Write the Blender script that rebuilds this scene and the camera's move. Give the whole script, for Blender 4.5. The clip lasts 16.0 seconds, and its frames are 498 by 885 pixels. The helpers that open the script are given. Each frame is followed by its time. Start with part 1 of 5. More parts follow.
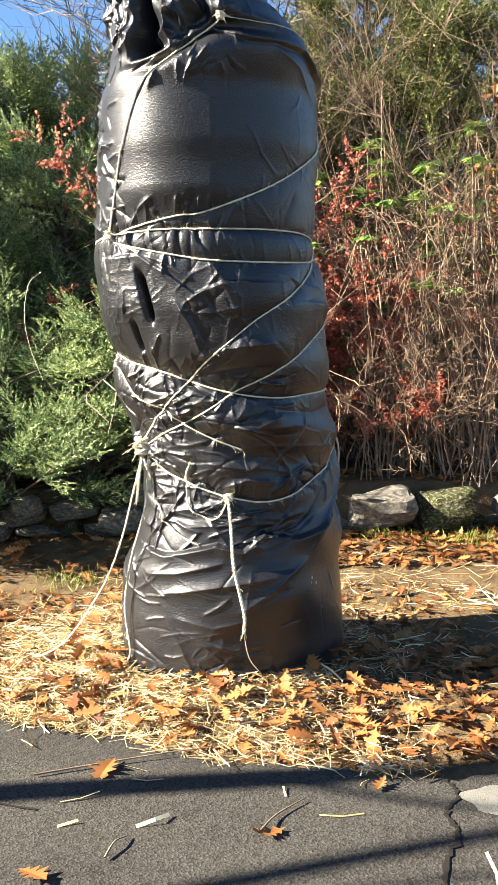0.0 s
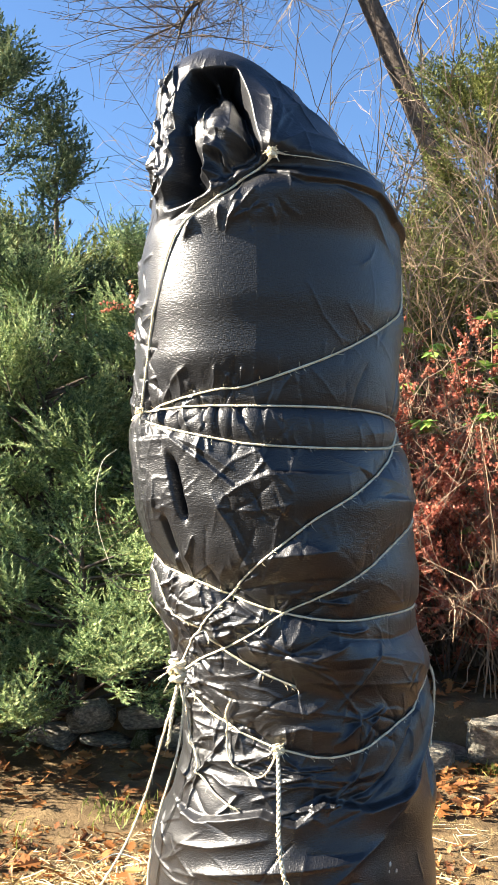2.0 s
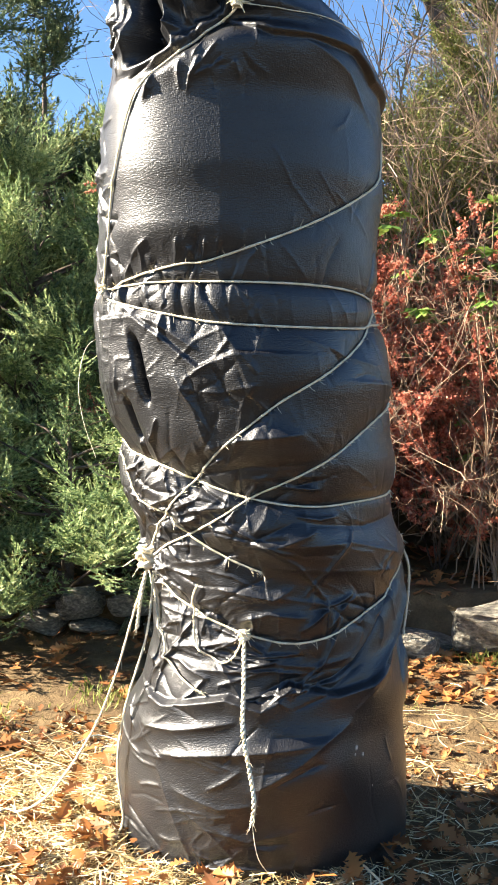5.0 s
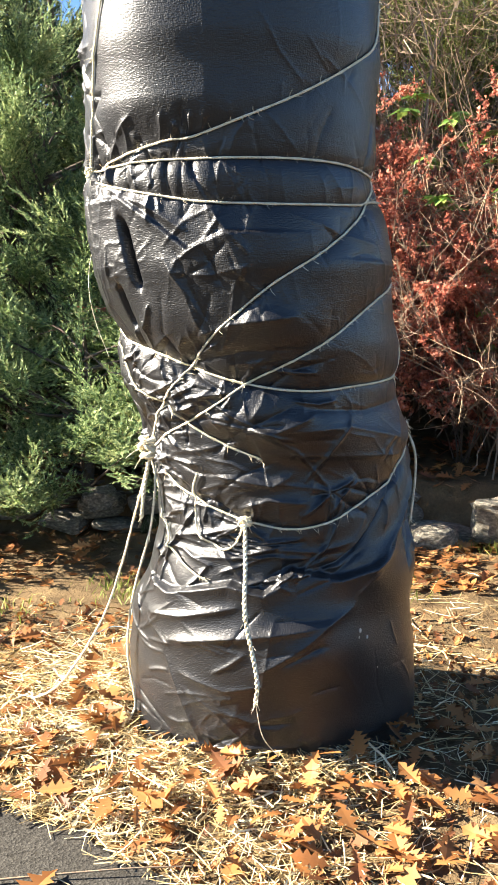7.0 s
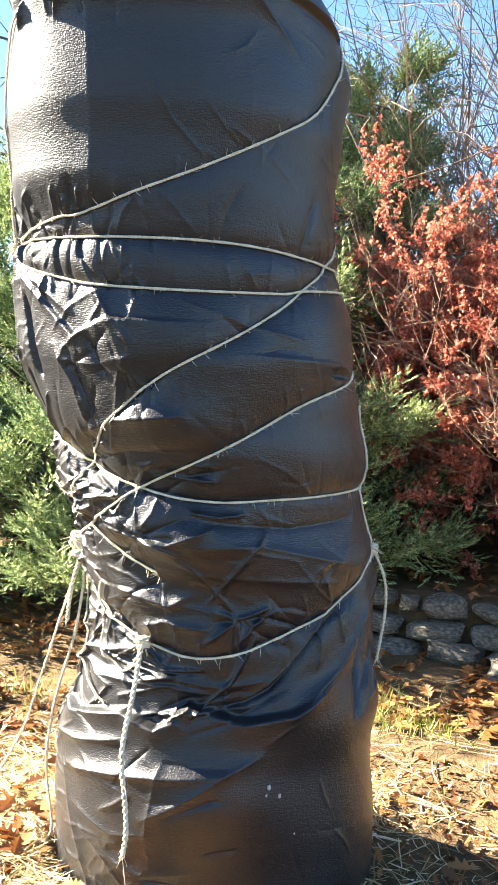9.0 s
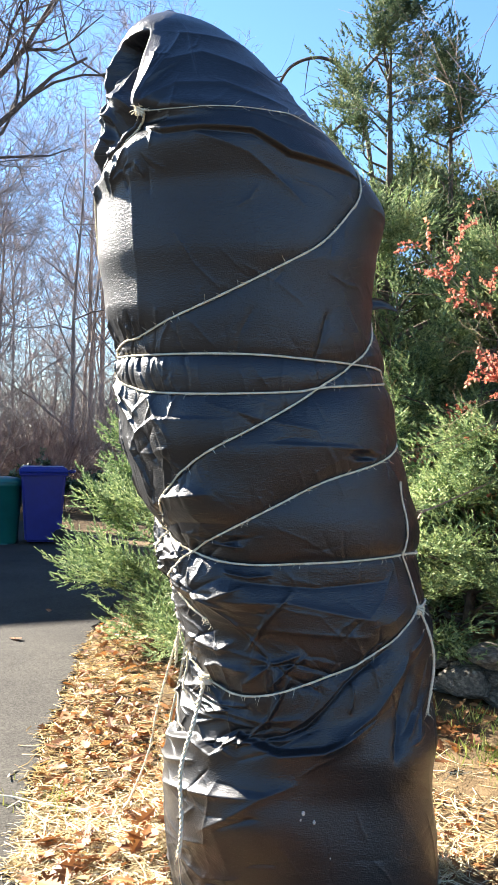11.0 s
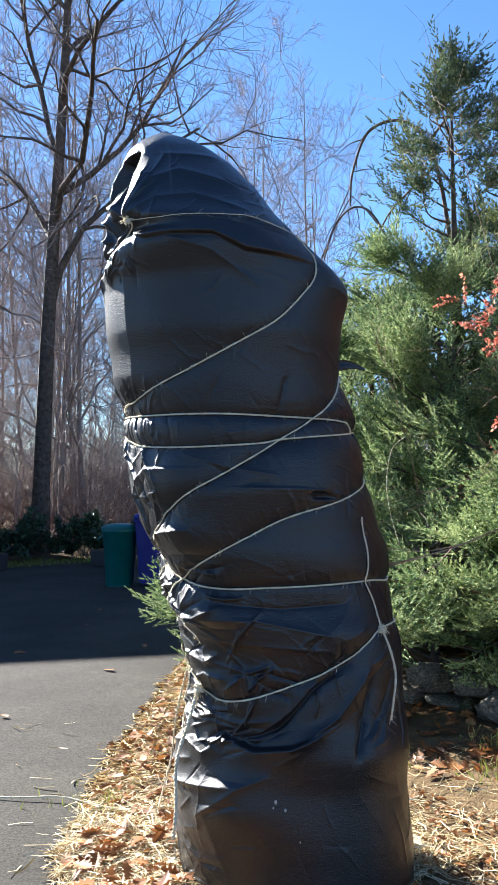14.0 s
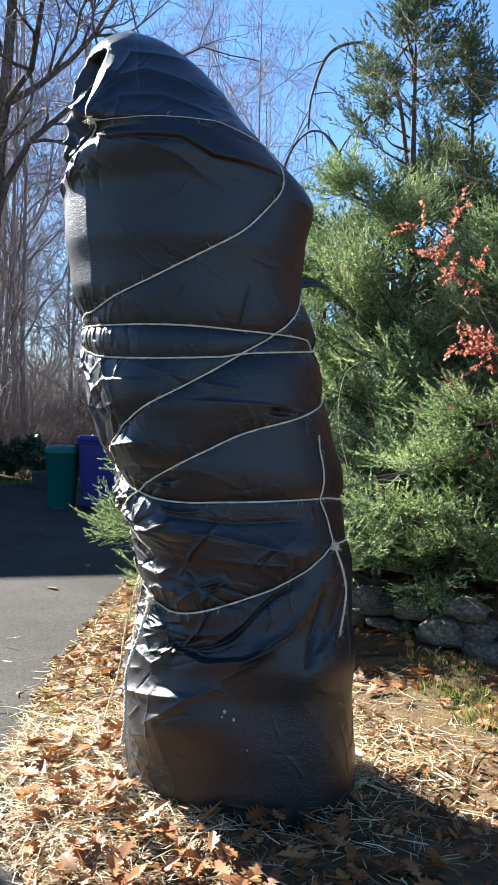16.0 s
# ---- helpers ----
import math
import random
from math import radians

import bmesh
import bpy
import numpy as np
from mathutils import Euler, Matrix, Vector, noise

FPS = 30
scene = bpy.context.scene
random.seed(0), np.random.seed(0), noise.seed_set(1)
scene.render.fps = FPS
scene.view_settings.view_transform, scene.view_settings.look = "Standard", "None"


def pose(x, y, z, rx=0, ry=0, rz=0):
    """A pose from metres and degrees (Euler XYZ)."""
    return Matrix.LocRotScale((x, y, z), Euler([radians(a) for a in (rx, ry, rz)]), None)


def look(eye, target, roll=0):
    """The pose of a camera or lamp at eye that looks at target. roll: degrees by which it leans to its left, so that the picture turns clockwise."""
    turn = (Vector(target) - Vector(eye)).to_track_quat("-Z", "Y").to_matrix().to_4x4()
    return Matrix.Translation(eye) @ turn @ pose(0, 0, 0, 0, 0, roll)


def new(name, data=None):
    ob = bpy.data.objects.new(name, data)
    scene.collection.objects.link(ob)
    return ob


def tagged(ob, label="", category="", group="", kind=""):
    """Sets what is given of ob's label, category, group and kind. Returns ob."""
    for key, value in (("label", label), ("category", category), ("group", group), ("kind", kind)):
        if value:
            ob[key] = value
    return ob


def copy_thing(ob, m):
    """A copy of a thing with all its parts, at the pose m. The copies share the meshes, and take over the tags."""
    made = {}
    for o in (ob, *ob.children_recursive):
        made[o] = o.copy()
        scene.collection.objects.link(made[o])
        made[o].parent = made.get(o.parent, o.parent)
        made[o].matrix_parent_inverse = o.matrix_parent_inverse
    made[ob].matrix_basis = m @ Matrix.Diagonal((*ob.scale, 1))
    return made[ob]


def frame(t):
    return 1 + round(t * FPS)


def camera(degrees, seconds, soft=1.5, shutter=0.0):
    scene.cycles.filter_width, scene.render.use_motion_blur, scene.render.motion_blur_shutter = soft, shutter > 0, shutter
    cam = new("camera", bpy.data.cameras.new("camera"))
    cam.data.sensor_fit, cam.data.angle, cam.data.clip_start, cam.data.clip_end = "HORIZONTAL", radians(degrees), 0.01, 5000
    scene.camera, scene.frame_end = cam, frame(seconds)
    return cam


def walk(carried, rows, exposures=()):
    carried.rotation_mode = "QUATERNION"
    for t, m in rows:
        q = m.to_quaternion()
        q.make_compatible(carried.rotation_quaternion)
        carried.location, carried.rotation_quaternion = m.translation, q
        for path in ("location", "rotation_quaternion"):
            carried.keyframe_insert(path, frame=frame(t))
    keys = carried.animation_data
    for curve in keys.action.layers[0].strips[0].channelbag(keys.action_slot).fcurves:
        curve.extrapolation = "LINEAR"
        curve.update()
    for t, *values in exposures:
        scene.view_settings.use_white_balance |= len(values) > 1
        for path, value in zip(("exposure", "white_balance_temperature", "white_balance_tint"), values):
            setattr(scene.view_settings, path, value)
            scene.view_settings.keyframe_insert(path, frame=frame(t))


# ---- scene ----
cam = camera(29.1, 16.0, soft=0.9)
METRES, EYE, TILT, LEAN, TURN = 4.478, 1.5, 0.0, 0.0, 0.0
ROWS = [
    (0.0, 0.0, 0.0, 0.0, -0.09, -6.52, 0.77),
    (0.5, 0.0348, 0.0505, 0.0078, 3.11, -4.57, 1.22),
    (1.0, 0.0419, 0.0979, 0.0133, 5.45, -1.0, 0.42),
    (1.5, 0.0384, 0.1456, 0.0196, 5.76, 3.02, -0.22),
    (2.0, 0.0587, 0.1849, 0.0218, 8.48, 3.63, -0.58),
    (2.5, 0.0889, 0.2146, 0.0283, 11.26, 3.94, -0.64),
    (3.0, 0.0932, 0.2167, 0.031, 11.04, 5.54, 0.07),
    (3.5, 0.0892, 0.2116, 0.0323, 10.36, 6.86, 0.21),
    (4.0, 0.085, 0.2097, 0.0325, 9.59, 5.6, -0.11),
    (4.5, 0.0837, 0.2124, 0.0234, 9.02, 1.2, -0.63),
    (5.0, 0.0839, 0.216, 0.0129, 9.09, -2.57, -0.88),
    (7.5, 0.1299, 0.2401, -0.0015, 12.82, -8.29, 1.69),
    (8.0, 0.1962, 0.2655, 0.0052, 16.55, -8.02, 1.79),
    (8.5, 0.237, 0.3184, 0.0055, 19.01, -5.41, 0.07),
    (9.0, 0.2748, 0.3681, 0.0149, 25.5, -3.98, -2.89),
    (9.5, 0.3273, 0.4063, 0.0235, 32.75, -5.05, -3.93),
    (12.0, 0.6035, 0.3851, 0.0375, 51.37, 1.65, 0.24),
    (12.5, 0.6436, 0.3943, 0.0381, 53.73, 0.85, 0.27),
    (13.0, 0.6771, 0.411, 0.0369, 55.24, 1.11, 0.62),
    (13.5, 0.6863, 0.4098, 0.0371, 54.74, 1.62, 0.6),
    (14.0, 0.6852, 0.408, 0.0365, 54.57, 1.89, 0.15),
    (14.5, 0.6831, 0.406, 0.0337, 54.1, 2.19, -0.24),
    (15.0, 0.68, 0.4033, 0.0313, 52.66, 1.76, -0.86),
    (15.5, 0.6763, 0.4011, 0.0273, 51.49, -0.17, -1.45),
    (16.0, 0.6721, 0.3999, 0.0231, 51.1, -2.2, -1.83),
]
walk(cam, [(t, pose(0, 0, EYE, TILT, LEAN, TURN) @ pose(METRES * x, METRES * y, METRES * z, 90 + pitch, roll, yaw)) for t, x, y, z, yaw, pitch, roll in ROWS], [(0.0, 2.74, 6850, 10), (5.2, 2.95, 7000, 10), (7.3, 2.85, 6850, 10), (9.0, 3.5, 7050, 10), (9.7, 3.6, 7000, 10), (10.7, 3.2, 6600, 10), (12.0, 2.78, 6250, 10), (14.5, 2.52, 5950, 10), (16.0, 2.58, 6000, 10)])

# ---------- light ----------
SUN_EL, SUN_AZ = 27.0, 185.0          # degrees: height, and the bearing counted from +x towards +y
sun = new("sun", bpy.data.lights.new("sun", "SUN"))
sun.data.energy, sun.data.angle, sun.data.color = 5.0, radians(0.55), (1.0, 0.93, 0.82)
sd = Vector((math.cos(radians(SUN_EL)) * math.cos(radians(SUN_AZ)), math.cos(radians(SUN_EL)) * math.sin(radians(SUN_AZ)), math.sin(radians(SUN_EL))))
sun.matrix_world = look(sd * 30, (0, 0, 0))
world = bpy.data.worlds.new("world")
scene.world = world
world.use_nodes = True
wn = world.node_tree
sky = wn.nodes.new("ShaderNodeTexSky")
sky.sky_type, sky.sun_disc = "NISHITA", False
sky.sun_elevation, sky.sun_rotation = radians(SUN_EL), radians(90 - SUN_AZ)
sky.altitude, sky.air_density, sky.dust_density, sky.ozone_density = 0, 1.0, 0.1, 7.0
wn.links.new(sky.outputs[0], wn.nodes["Background"].inputs[0])
wn.nodes["Background"].inputs[1].default_value = 0.039


# ---------- materials ----------
def material(name, rough=0.8, spec=0.3, metal=0.0):
    m = bpy.data.materials.new(name)
    m.use_nodes = True
    b = m.node_tree.nodes["Principled BSDF"]
    b.inputs["Roughness"].default_value = rough
    b.inputs["Specular IOR Level"].default_value = spec
    b.inputs["Metallic"].default_value = metal
    return m, m.node_tree, b


def node(nt, kind, **values):
    n = nt.nodes.new(kind)
    for k, v in values.items():
        n.inputs[k].default_value = v
    return n


def ramp(nt, source, stops):
    r = nt.nodes.new("ShaderNodeValToRGB")
    while len(r.color_ramp.elements) < len(stops):
        r.color_ramp.elements.new(0.5)
    for e, (p, c) in zip(r.color_ramp.elements, stops):
        e.position, e.color = p, (*c, 1)
    nt.links.new(source, r.inputs[0])
    return r.outputs[0]


def coords(nt, which="Object", scale=(1, 1, 1)):
    c = nt.nodes.new("ShaderNodeTexCoord")
    mp = nt.nodes.new("ShaderNodeMapping")
    mp.inputs["Scale"].default_value = scale
    nt.links.new(c.outputs[which], mp.inputs[0])
    return mp.outputs[0]


def noise_tex(nt, scale, detail=4, rough=0.6, vec=None):
    n = node(nt, "ShaderNodeTexNoise", Scale=scale, Detail=detail, Roughness=rough)
    nt.links.new(vec if vec is not None else coords(nt), n.inputs["Vector"])
    return n.outputs["Fac"]


def mix(nt, fac, a, b, mode="MIX"):
    m = nt.nodes.new("ShaderNodeMix")
    m.data_type, m.blend_type = "RGBA", mode
    for socket, v in ((m.inputs[0], fac), (m.inputs[6], a), (m.inputs[7], b)):
        if hasattr(v, "is_linked"):
            nt.links.new(v, socket)
        else:
            socket.default_value = v if isinstance(v, (int, float)) else (*v, 1)
    return m.outputs[2]


def bump(nt, bsdf, height, strength, distance, chain=None):
    b = node(nt, "ShaderNodeBump", Strength=strength, Distance=distance)
    nt.links.new(height, b.inputs["Height"])
    if chain is not None:
        nt.links.new(chain, b.inputs["Normal"])
    nt.links.new(b.outputs[0], bsdf.inputs["Normal"])
    return b.outputs[0]


def speckled(name, stops, scale=6, fine=80, rough=0.85, spec=0.25, relief=0.01, strength=0.6):
    m, nt, b = material(name, rough, spec)
    a = noise_tex(nt, scale, 6)
    col = ramp(nt, a, stops)
    f = noise_tex(nt, fine, 4, 0.7)
    col = mix(nt, 0.5, col, ramp(nt, f, [(0.3, (0.35, 0.35, 0.35)), (0.7, (0.75, 0.75, 0.75))]), "OVERLAY")
    nt.links.new(col, b.inputs["Base Color"])
    n1 = bump(nt, b, f, strength, relief)
    bump(nt, b, a, strength, relief * 3, n1)
    return m


def foliage(name, stops, rough=0.55, spec=0.3, through_light=0.25, wide=2.0):
    """Leaves: each island of its own shade, patches of shade over the whole."""
    m, nt, b = material(name, rough, spec)
    g = nt.nodes.new("ShaderNodeNewGeometry")
    add = node(nt, "ShaderNodeMath")
    add.operation = "MULTIPLY_ADD"
    nt.links.new(noise_tex(nt, wide, 3), add.inputs[0])
    add.inputs[1].default_value = 0.9
    sub = node(nt, "ShaderNodeMath")
    sub.operation = "MULTIPLY_ADD"
    nt.links.new(g.outputs["Random Per Island"], sub.inputs[0])
    sub.inputs[1].default_value, sub.inputs[2].default_value = 0.65, -0.28
    nt.links.new(sub.outputs[0], add.inputs[2])
    col = ramp(nt, add.outputs[0], stops)
    nt.links.new(col, b.inputs["Base Color"])
    if through_light:
        t = nt.nodes.new("ShaderNodeBsdfTranslucent")
        nt.links.new(col, t.inputs[0])
        ms = nt.nodes.new("ShaderNodeMixShader")
        ms.inputs[0].default_value = through_light
        nt.links.new(b.outputs[0], ms.inputs[1])
        nt.links.new(t.outputs[0], ms.inputs[2])
        nt.links.new(ms.outputs[0], nt.nodes["Material Output"].inputs[0])
    return m


# woven black plastic sheet: tape weave, fine creases, dust
M_WRAP, nt, b = material("black_woven_plastic", 0.4, 0.5)
uv = coords(nt, "UV")
dust = noise_tex(nt, 3.0, 5, 0.65, uv)
scuff = noise_tex(nt, 55.0, 5, 0.7, uv)
col = ramp(nt, dust, [(0.35, (0.005, 0.0053, 0.007)), (0.7, (0.012, 0.0122, 0.0138))])
col = mix(nt, ramp(nt, scuff, [(0.64, (0, 0, 0)), (0.8, (0.35, 0.35, 0.35))]), col, (0.035, 0.034, 0.033))
nt.links.new(col, b.inputs["Base Color"])
nt.links.new(ramp(nt, scuff, [(0.3, (0.37, 0.37, 0.37)), (0.75, (0.48, 0.48, 0.48))]), b.inputs["Roughness"])
b.inputs["Coat Weight"].default_value, b.inputs["Coat Roughness"].default_value = 0.2, 0.2
# flat tapes, woven over and under, gathered here and there into small puckers
weft = noise_tex(nt, 1.0, 1, 0.5, coords(nt, "UV", (95, 300, 1)))
warp = noise_tex(nt, 1.0, 1, 0.5, coords(nt, "UV", (330, 110, 1)))
pucker = noise_tex(nt, 1.0, 3, 0.6, coords(nt, "UV", (22, 70, 1)))
n1 = bump(nt, b, weft, 1.0, 0.0013)
n1 = bump(nt, b, warp, 0.9, 0.0009, n1)
n1 = bump(nt, b, pucker, 0.2, 0.005, n1)
nt.links.new(n1, b.inputs["Coat Normal"])

M_TWINE, nt, b = material("pale_sisal_twine", 0.9, 0.15)
nt.links.new(ramp(nt, noise_tex(nt, 60, 4), [(0.3, (0.60, 0.51, 0.34)), (0.7, (0.84, 0.77, 0.60))]), b.inputs["Base Color"])
bump(nt, b, noise_tex(nt, 600, 3), 0.6, 0.001)

M_ASPHALT, nt, b = material("worn_asphalt", 0.92, 0.08)
big = ramp(nt, noise_tex(nt, 0.9, 6, 0.65), [(0.3, (0.037, 0.034, 0.030)), (0.7, (0.066, 0.061, 0.052))])
vor = node(nt, "ShaderNodeTexVoronoi", Scale=130.0)
nt.links.new(coords(nt), vor.inputs["Vector"])
bw = nt.nodes.new("ShaderNodeRGBToBW")
nt.links.new(vor.outputs["Color"], bw.inputs[0])
chips = mix(nt, 0.6, big, bw.outputs[0], "SOFT_LIGHT")
grit = noise_tex(nt, 240, 3, 0.7)
chips = mix(nt, ramp(nt, grit, [(0.62, (0, 0, 0)), (0.75, (0.6, 0.6, 0.6))]), chips, (0.22, 0.21, 0.19))
nt.links.new(chips, b.inputs["Base Color"])
n1 = bump(nt, b, vor.outputs["Distance"], 0.5, 0.004)
bump(nt, b, grit, 0.5, 0.003, n1)

M_PATCH = speckled("pale_worn_asphalt", [(0.3, (0.12, 0.115, 0.10)), (0.7, (0.2, 0.19, 0.16))], 4, 220, 0.85, 0.3, 0.003)
M_CRACK, nt, b = material("crack_filling", 0.95, 0.1)
b.inputs["Base Color"].default_value = (0.02, 0.018, 0.015, 1)
M_SOIL = speckled("brown_soil_with_litter", [(0.25, (0.06, 0.04, 0.022)), (0.55, (0.13, 0.088, 0.046)), (0.8, (0.22, 0.155, 0.078))], 5, 70, 0.95, 0.1, 0.02)
M_STONE = speckled("grey_fieldstone", [(0.3, (0.06, 0.055, 0.045)), (0.5, (0.16, 0.145, 0.115)), (0.75, (0.38, 0.34, 0.26))], 7, 60, 0.85, 0.25, 0.012)
M_MOSS = speckled("mossy_fieldstone", [(0.38, (0.035, 0.04, 0.014)), (0.52, (0.075, 0.08, 0.03)), (0.66, (0.28, 0.26, 0.21))], 11, 90, 0.95, 0.1, 0.02)
M_BARK = speckled("grey_brown_bark", [(0.3, (0.05, 0.038, 0.03)), (0.7, (0.16, 0.125, 0.10))], 12, 60, 0.9, 0.15, 0.02)
M_TWIG = speckled("pale_bare_twigs", [(0.3, (0.11, 0.072, 0.05)), (0.7, (0.33, 0.235, 0.155))], 3, 60, 0.8, 0.2, 0.004)
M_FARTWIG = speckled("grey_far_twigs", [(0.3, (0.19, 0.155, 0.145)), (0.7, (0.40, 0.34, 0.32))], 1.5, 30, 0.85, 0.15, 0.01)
M_OAKTWIG = speckled("grey_tan_twigs", [(0.3, (0.12, 0.09, 0.07)), (0.7, (0.30, 0.24, 0.19))], 2, 30, 0.85, 0.15, 0.01)
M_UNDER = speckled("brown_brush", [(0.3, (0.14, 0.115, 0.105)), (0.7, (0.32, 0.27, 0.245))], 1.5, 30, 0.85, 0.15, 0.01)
M_BRUSH = speckled("reddish_brown_brush", [(0.3, (0.10, 0.065, 0.055)), (0.7, (0.25, 0.175, 0.15))], 1.5, 30, 0.85, 0.15, 0.01)
M_LITTER = foliage("golden_brown_litter", [(0.12, (0.12, 0.065, 0.022)), (0.45, (0.33, 0.21, 0.065)), (0.8, (0.60, 0.45, 0.19))], 0.65, 0.2, 0.12, 5)
M_DEADWOOD = speckled("dark_curved_wood", [(0.3, (0.05, 0.032, 0.025)), (0.7, (0.15, 0.10, 0.075))], 10, 50, 0.85, 0.2, 0.01)
M_STRAW = foliage("dry_straw", [(0.12, (0.17, 0.105, 0.045)), (0.45, (0.46, 0.335, 0.145)), (0.75, (0.82, 0.73, 0.48))], 0.55, 0.35, 0.15, 5)
M_OAK = foliage("fallen_oak_leaves", [(0.1, (0.11, 0.042, 0.018)), (0.45, (0.26, 0.10, 0.028)), (0.75, (0.38, 0.17, 0.055)), (0.98, (0.44, 0.25, 0.11))], 0.6, 0.3, 0.2, 3)
M_JUNIPER = foliage("juniper_needles", [(0.1, (0.055, 0.10, 0.048)), (0.5, (0.22, 0.30, 0.13)), (0.9, (0.48, 0.52, 0.25))], 0.7, 0.12, 0.2, 1.6)
M_CEDAR = foliage("cedar_needles", [(0.1, (0.03, 0.055, 0.032)), (0.5, (0.09, 0.13, 0.068)), (0.9, (0.21, 0.23, 0.11))], 0.7, 0.12, 0.2, 1.2)
M_YEW = foliage("dark_conifer_needles", [(0.1, (0.05, 0.065, 0.02)), (0.5, (0.15, 0.175, 0.05)), (0.9, (0.32, 0.31, 0.10))], 0.6, 0.25, 0.2, 1.0)
M_RED = foliage("red_autumn_leaves", [(0.1, (0.21, 0.07, 0.05)), (0.45, (0.47, 0.145, 0.095)), (0.75, (0.60, 0.25, 0.16)), (0.95, (0.58, 0.42, 0.28))], 0.55, 0.25, 0.4, 2.2)
M_RHODO = foliage("rhododendron_leaves", [(0.1, (0.05, 0.12, 0.03)), (0.5, (0.15, 0.28, 0.06)), (0.9, (0.34, 0.45, 0.10))], 0.35, 0.5, 0.25, 2)
M_HEDGE = foliage("dark_evergreen_leaves", [(0.1, (0.012, 0.03, 0.012)), (0.6, (0.035, 0.07, 0.03)), (0.95, (0.12, 0.16, 0.09))], 0.35, 0.5, 0.1, 3)
M_GRASS = foliage("thin_grass", [(0.1, (0.09, 0.13, 0.02)), (0.6, (0.2, 0.24, 0.05)), (0.95, (0.42, 0.36, 0.13))], 0.6, 0.25, 0.25, 3)


def plastic(name, colour, rough=0.4):
    m, nt, b = material(name, rough, 0.45)
    nt.links.new(ramp(nt, noise_tex(nt, 5, 5), [(0.3, tuple(c * 0.75 for c in colour)), (0.7, colour)]), b.inputs["Base Color"])
    bump(nt, b, noise_tex(nt, 90, 3), 0.2, 0.002)
    return m


M_GREENBIN = plastic("green_bin_plastic", (0.008, 0.13, 0.125))
M_BLUEBIN = plastic("blue_bin_plastic", (0.014, 0.022, 0.22))
M_DARKBOX = plastic("dark_planter_plastic", (0.045, 0.04, 0.045), 0.6)
M_RUBBER = plastic("black_rubber", (0.02, 0.02, 0.02), 0.7)
M_SIDING = speckled("grey_house_siding", [(0.3, (0.35, 0.35, 0.33)), (0.7, (0.5, 0.49, 0.46))], 2, 60, 0.7, 0.3, 0.003)
M_BLUESTRING = plastic("pale_blue_string", (0.35, 0.55, 0.65), 0.6)


# ---------- mesh helpers ----------
def mesh(name, verts, faces, mat, smooth=False, uvs=None):
    """faces: an (m, k) array, k corners each."""
    verts, faces = np.asarray(verts, np.float32), np.asarray(faces, np.int32)
    me = bpy.data.meshes.new(name)
    m, k = faces.shape
    me.vertices.add(len(verts))
    me.vertices.foreach_set("co", verts.ravel())
    me.loops.add(m * k)
    me.loops.foreach_set("vertex_index", faces.ravel())
    me.polygons.add(m)
    me.polygons.foreach_set("loop_start", np.arange(0, m * k, k, dtype=np.int32))
    me.polygons.foreach_set("loop_total", np.full(m, k, np.int32))
    me.polygons.foreach_set("use_smooth", np.full(m, smooth))
    if uvs is not None:
        layer = me.uv_layers.new(name="UVMap")
        layer.data.foreach_set("uv", np.asarray(uvs, np.float32)[faces.ravel()].ravel())
    me.materials.append(mat)
    me.update(calc_edges=True)
    return me


def part(name, me, parent=None, label=""):
    ob = new(name, me)
    if parent is not None:
        ob.parent = parent
    return tagged(ob, label)


def bm_mesh(name, bm, mat, smooth=False):
    me = bpy.data.meshes.new(name)
    bm.to_mesh(me)
    bm.free()
    me.materials.append(mat)
    for p in me.polygons:
        p.use_smooth = smooth
    return me


def unit(v):
    return v / np.maximum(np.linalg.norm(v, axis=-1, keepdims=True), 1e-9)


def tubes(lines, sides=4):
    """lines: (points (n,3), radii (n,)) each; all joined into one set of verts and quads."""
    V, F, base = [], [], 0
    ang = np.arange(sides) * 2 * np.pi / sides
    ca, sa = np.cos(ang)[None, :, None], np.sin(ang)[None, :, None]
    j = np.arange(sides)
    for p, r in lines:
        p, r = np.asarray(p, float), np.asarray(r, float)
        d = unit(np.gradient(p, axis=0))
        ref = np.array([0.0, 0.0, 1.0]) if abs(d[:, 2]).mean() < 0.85 else np.array([1.0, 0.0, 0.0])
        a = unit(np.cross(d, ref))
        b2 = np.cross(d, a)
        ring = p[:, None] + r[:, None, None] * (ca * a[:, None] + sa * b2[:, None])
        n = len(p)
        V.append(ring.reshape(-1, 3))
        i = np.arange(n - 1)[:, None] * sides + base
        q = np.stack([i + j, i + (j + 1) % sides, i + sides + (j + 1) % sides, i + sides + j], -1)
        F.append(q.reshape(-1, 4))
        base += n * sides
    return np.concatenate(V), np.concatenate(F)


def blades(p, d, n, length, width, fold=0.0):
    """Diamond leaves: base p, way d, normal n; one quad each (two wings when fold)."""
    d, n = unit(d), unit(n)
    s = unit(np.cross(d, n))
    n = np.cross(s, d)
    L, W = length[:, None], width[:, None]
    mid = p + d * L * 0.45 + n * L * fold
    V = np.stack([p, mid + s * W, p + d * L, mid - s * W], 1).reshape(-1, 3)
    F = np.arange(len(p) * 4).reshape(-1, 4)
    return V, F


def join(*sets):
    V, F, base = [], [], 0
    for v, f in sets:
        V.append(v)
        F.append(f + base)
        base += len(v)
    return np.concatenate(V), np.concatenate(F)


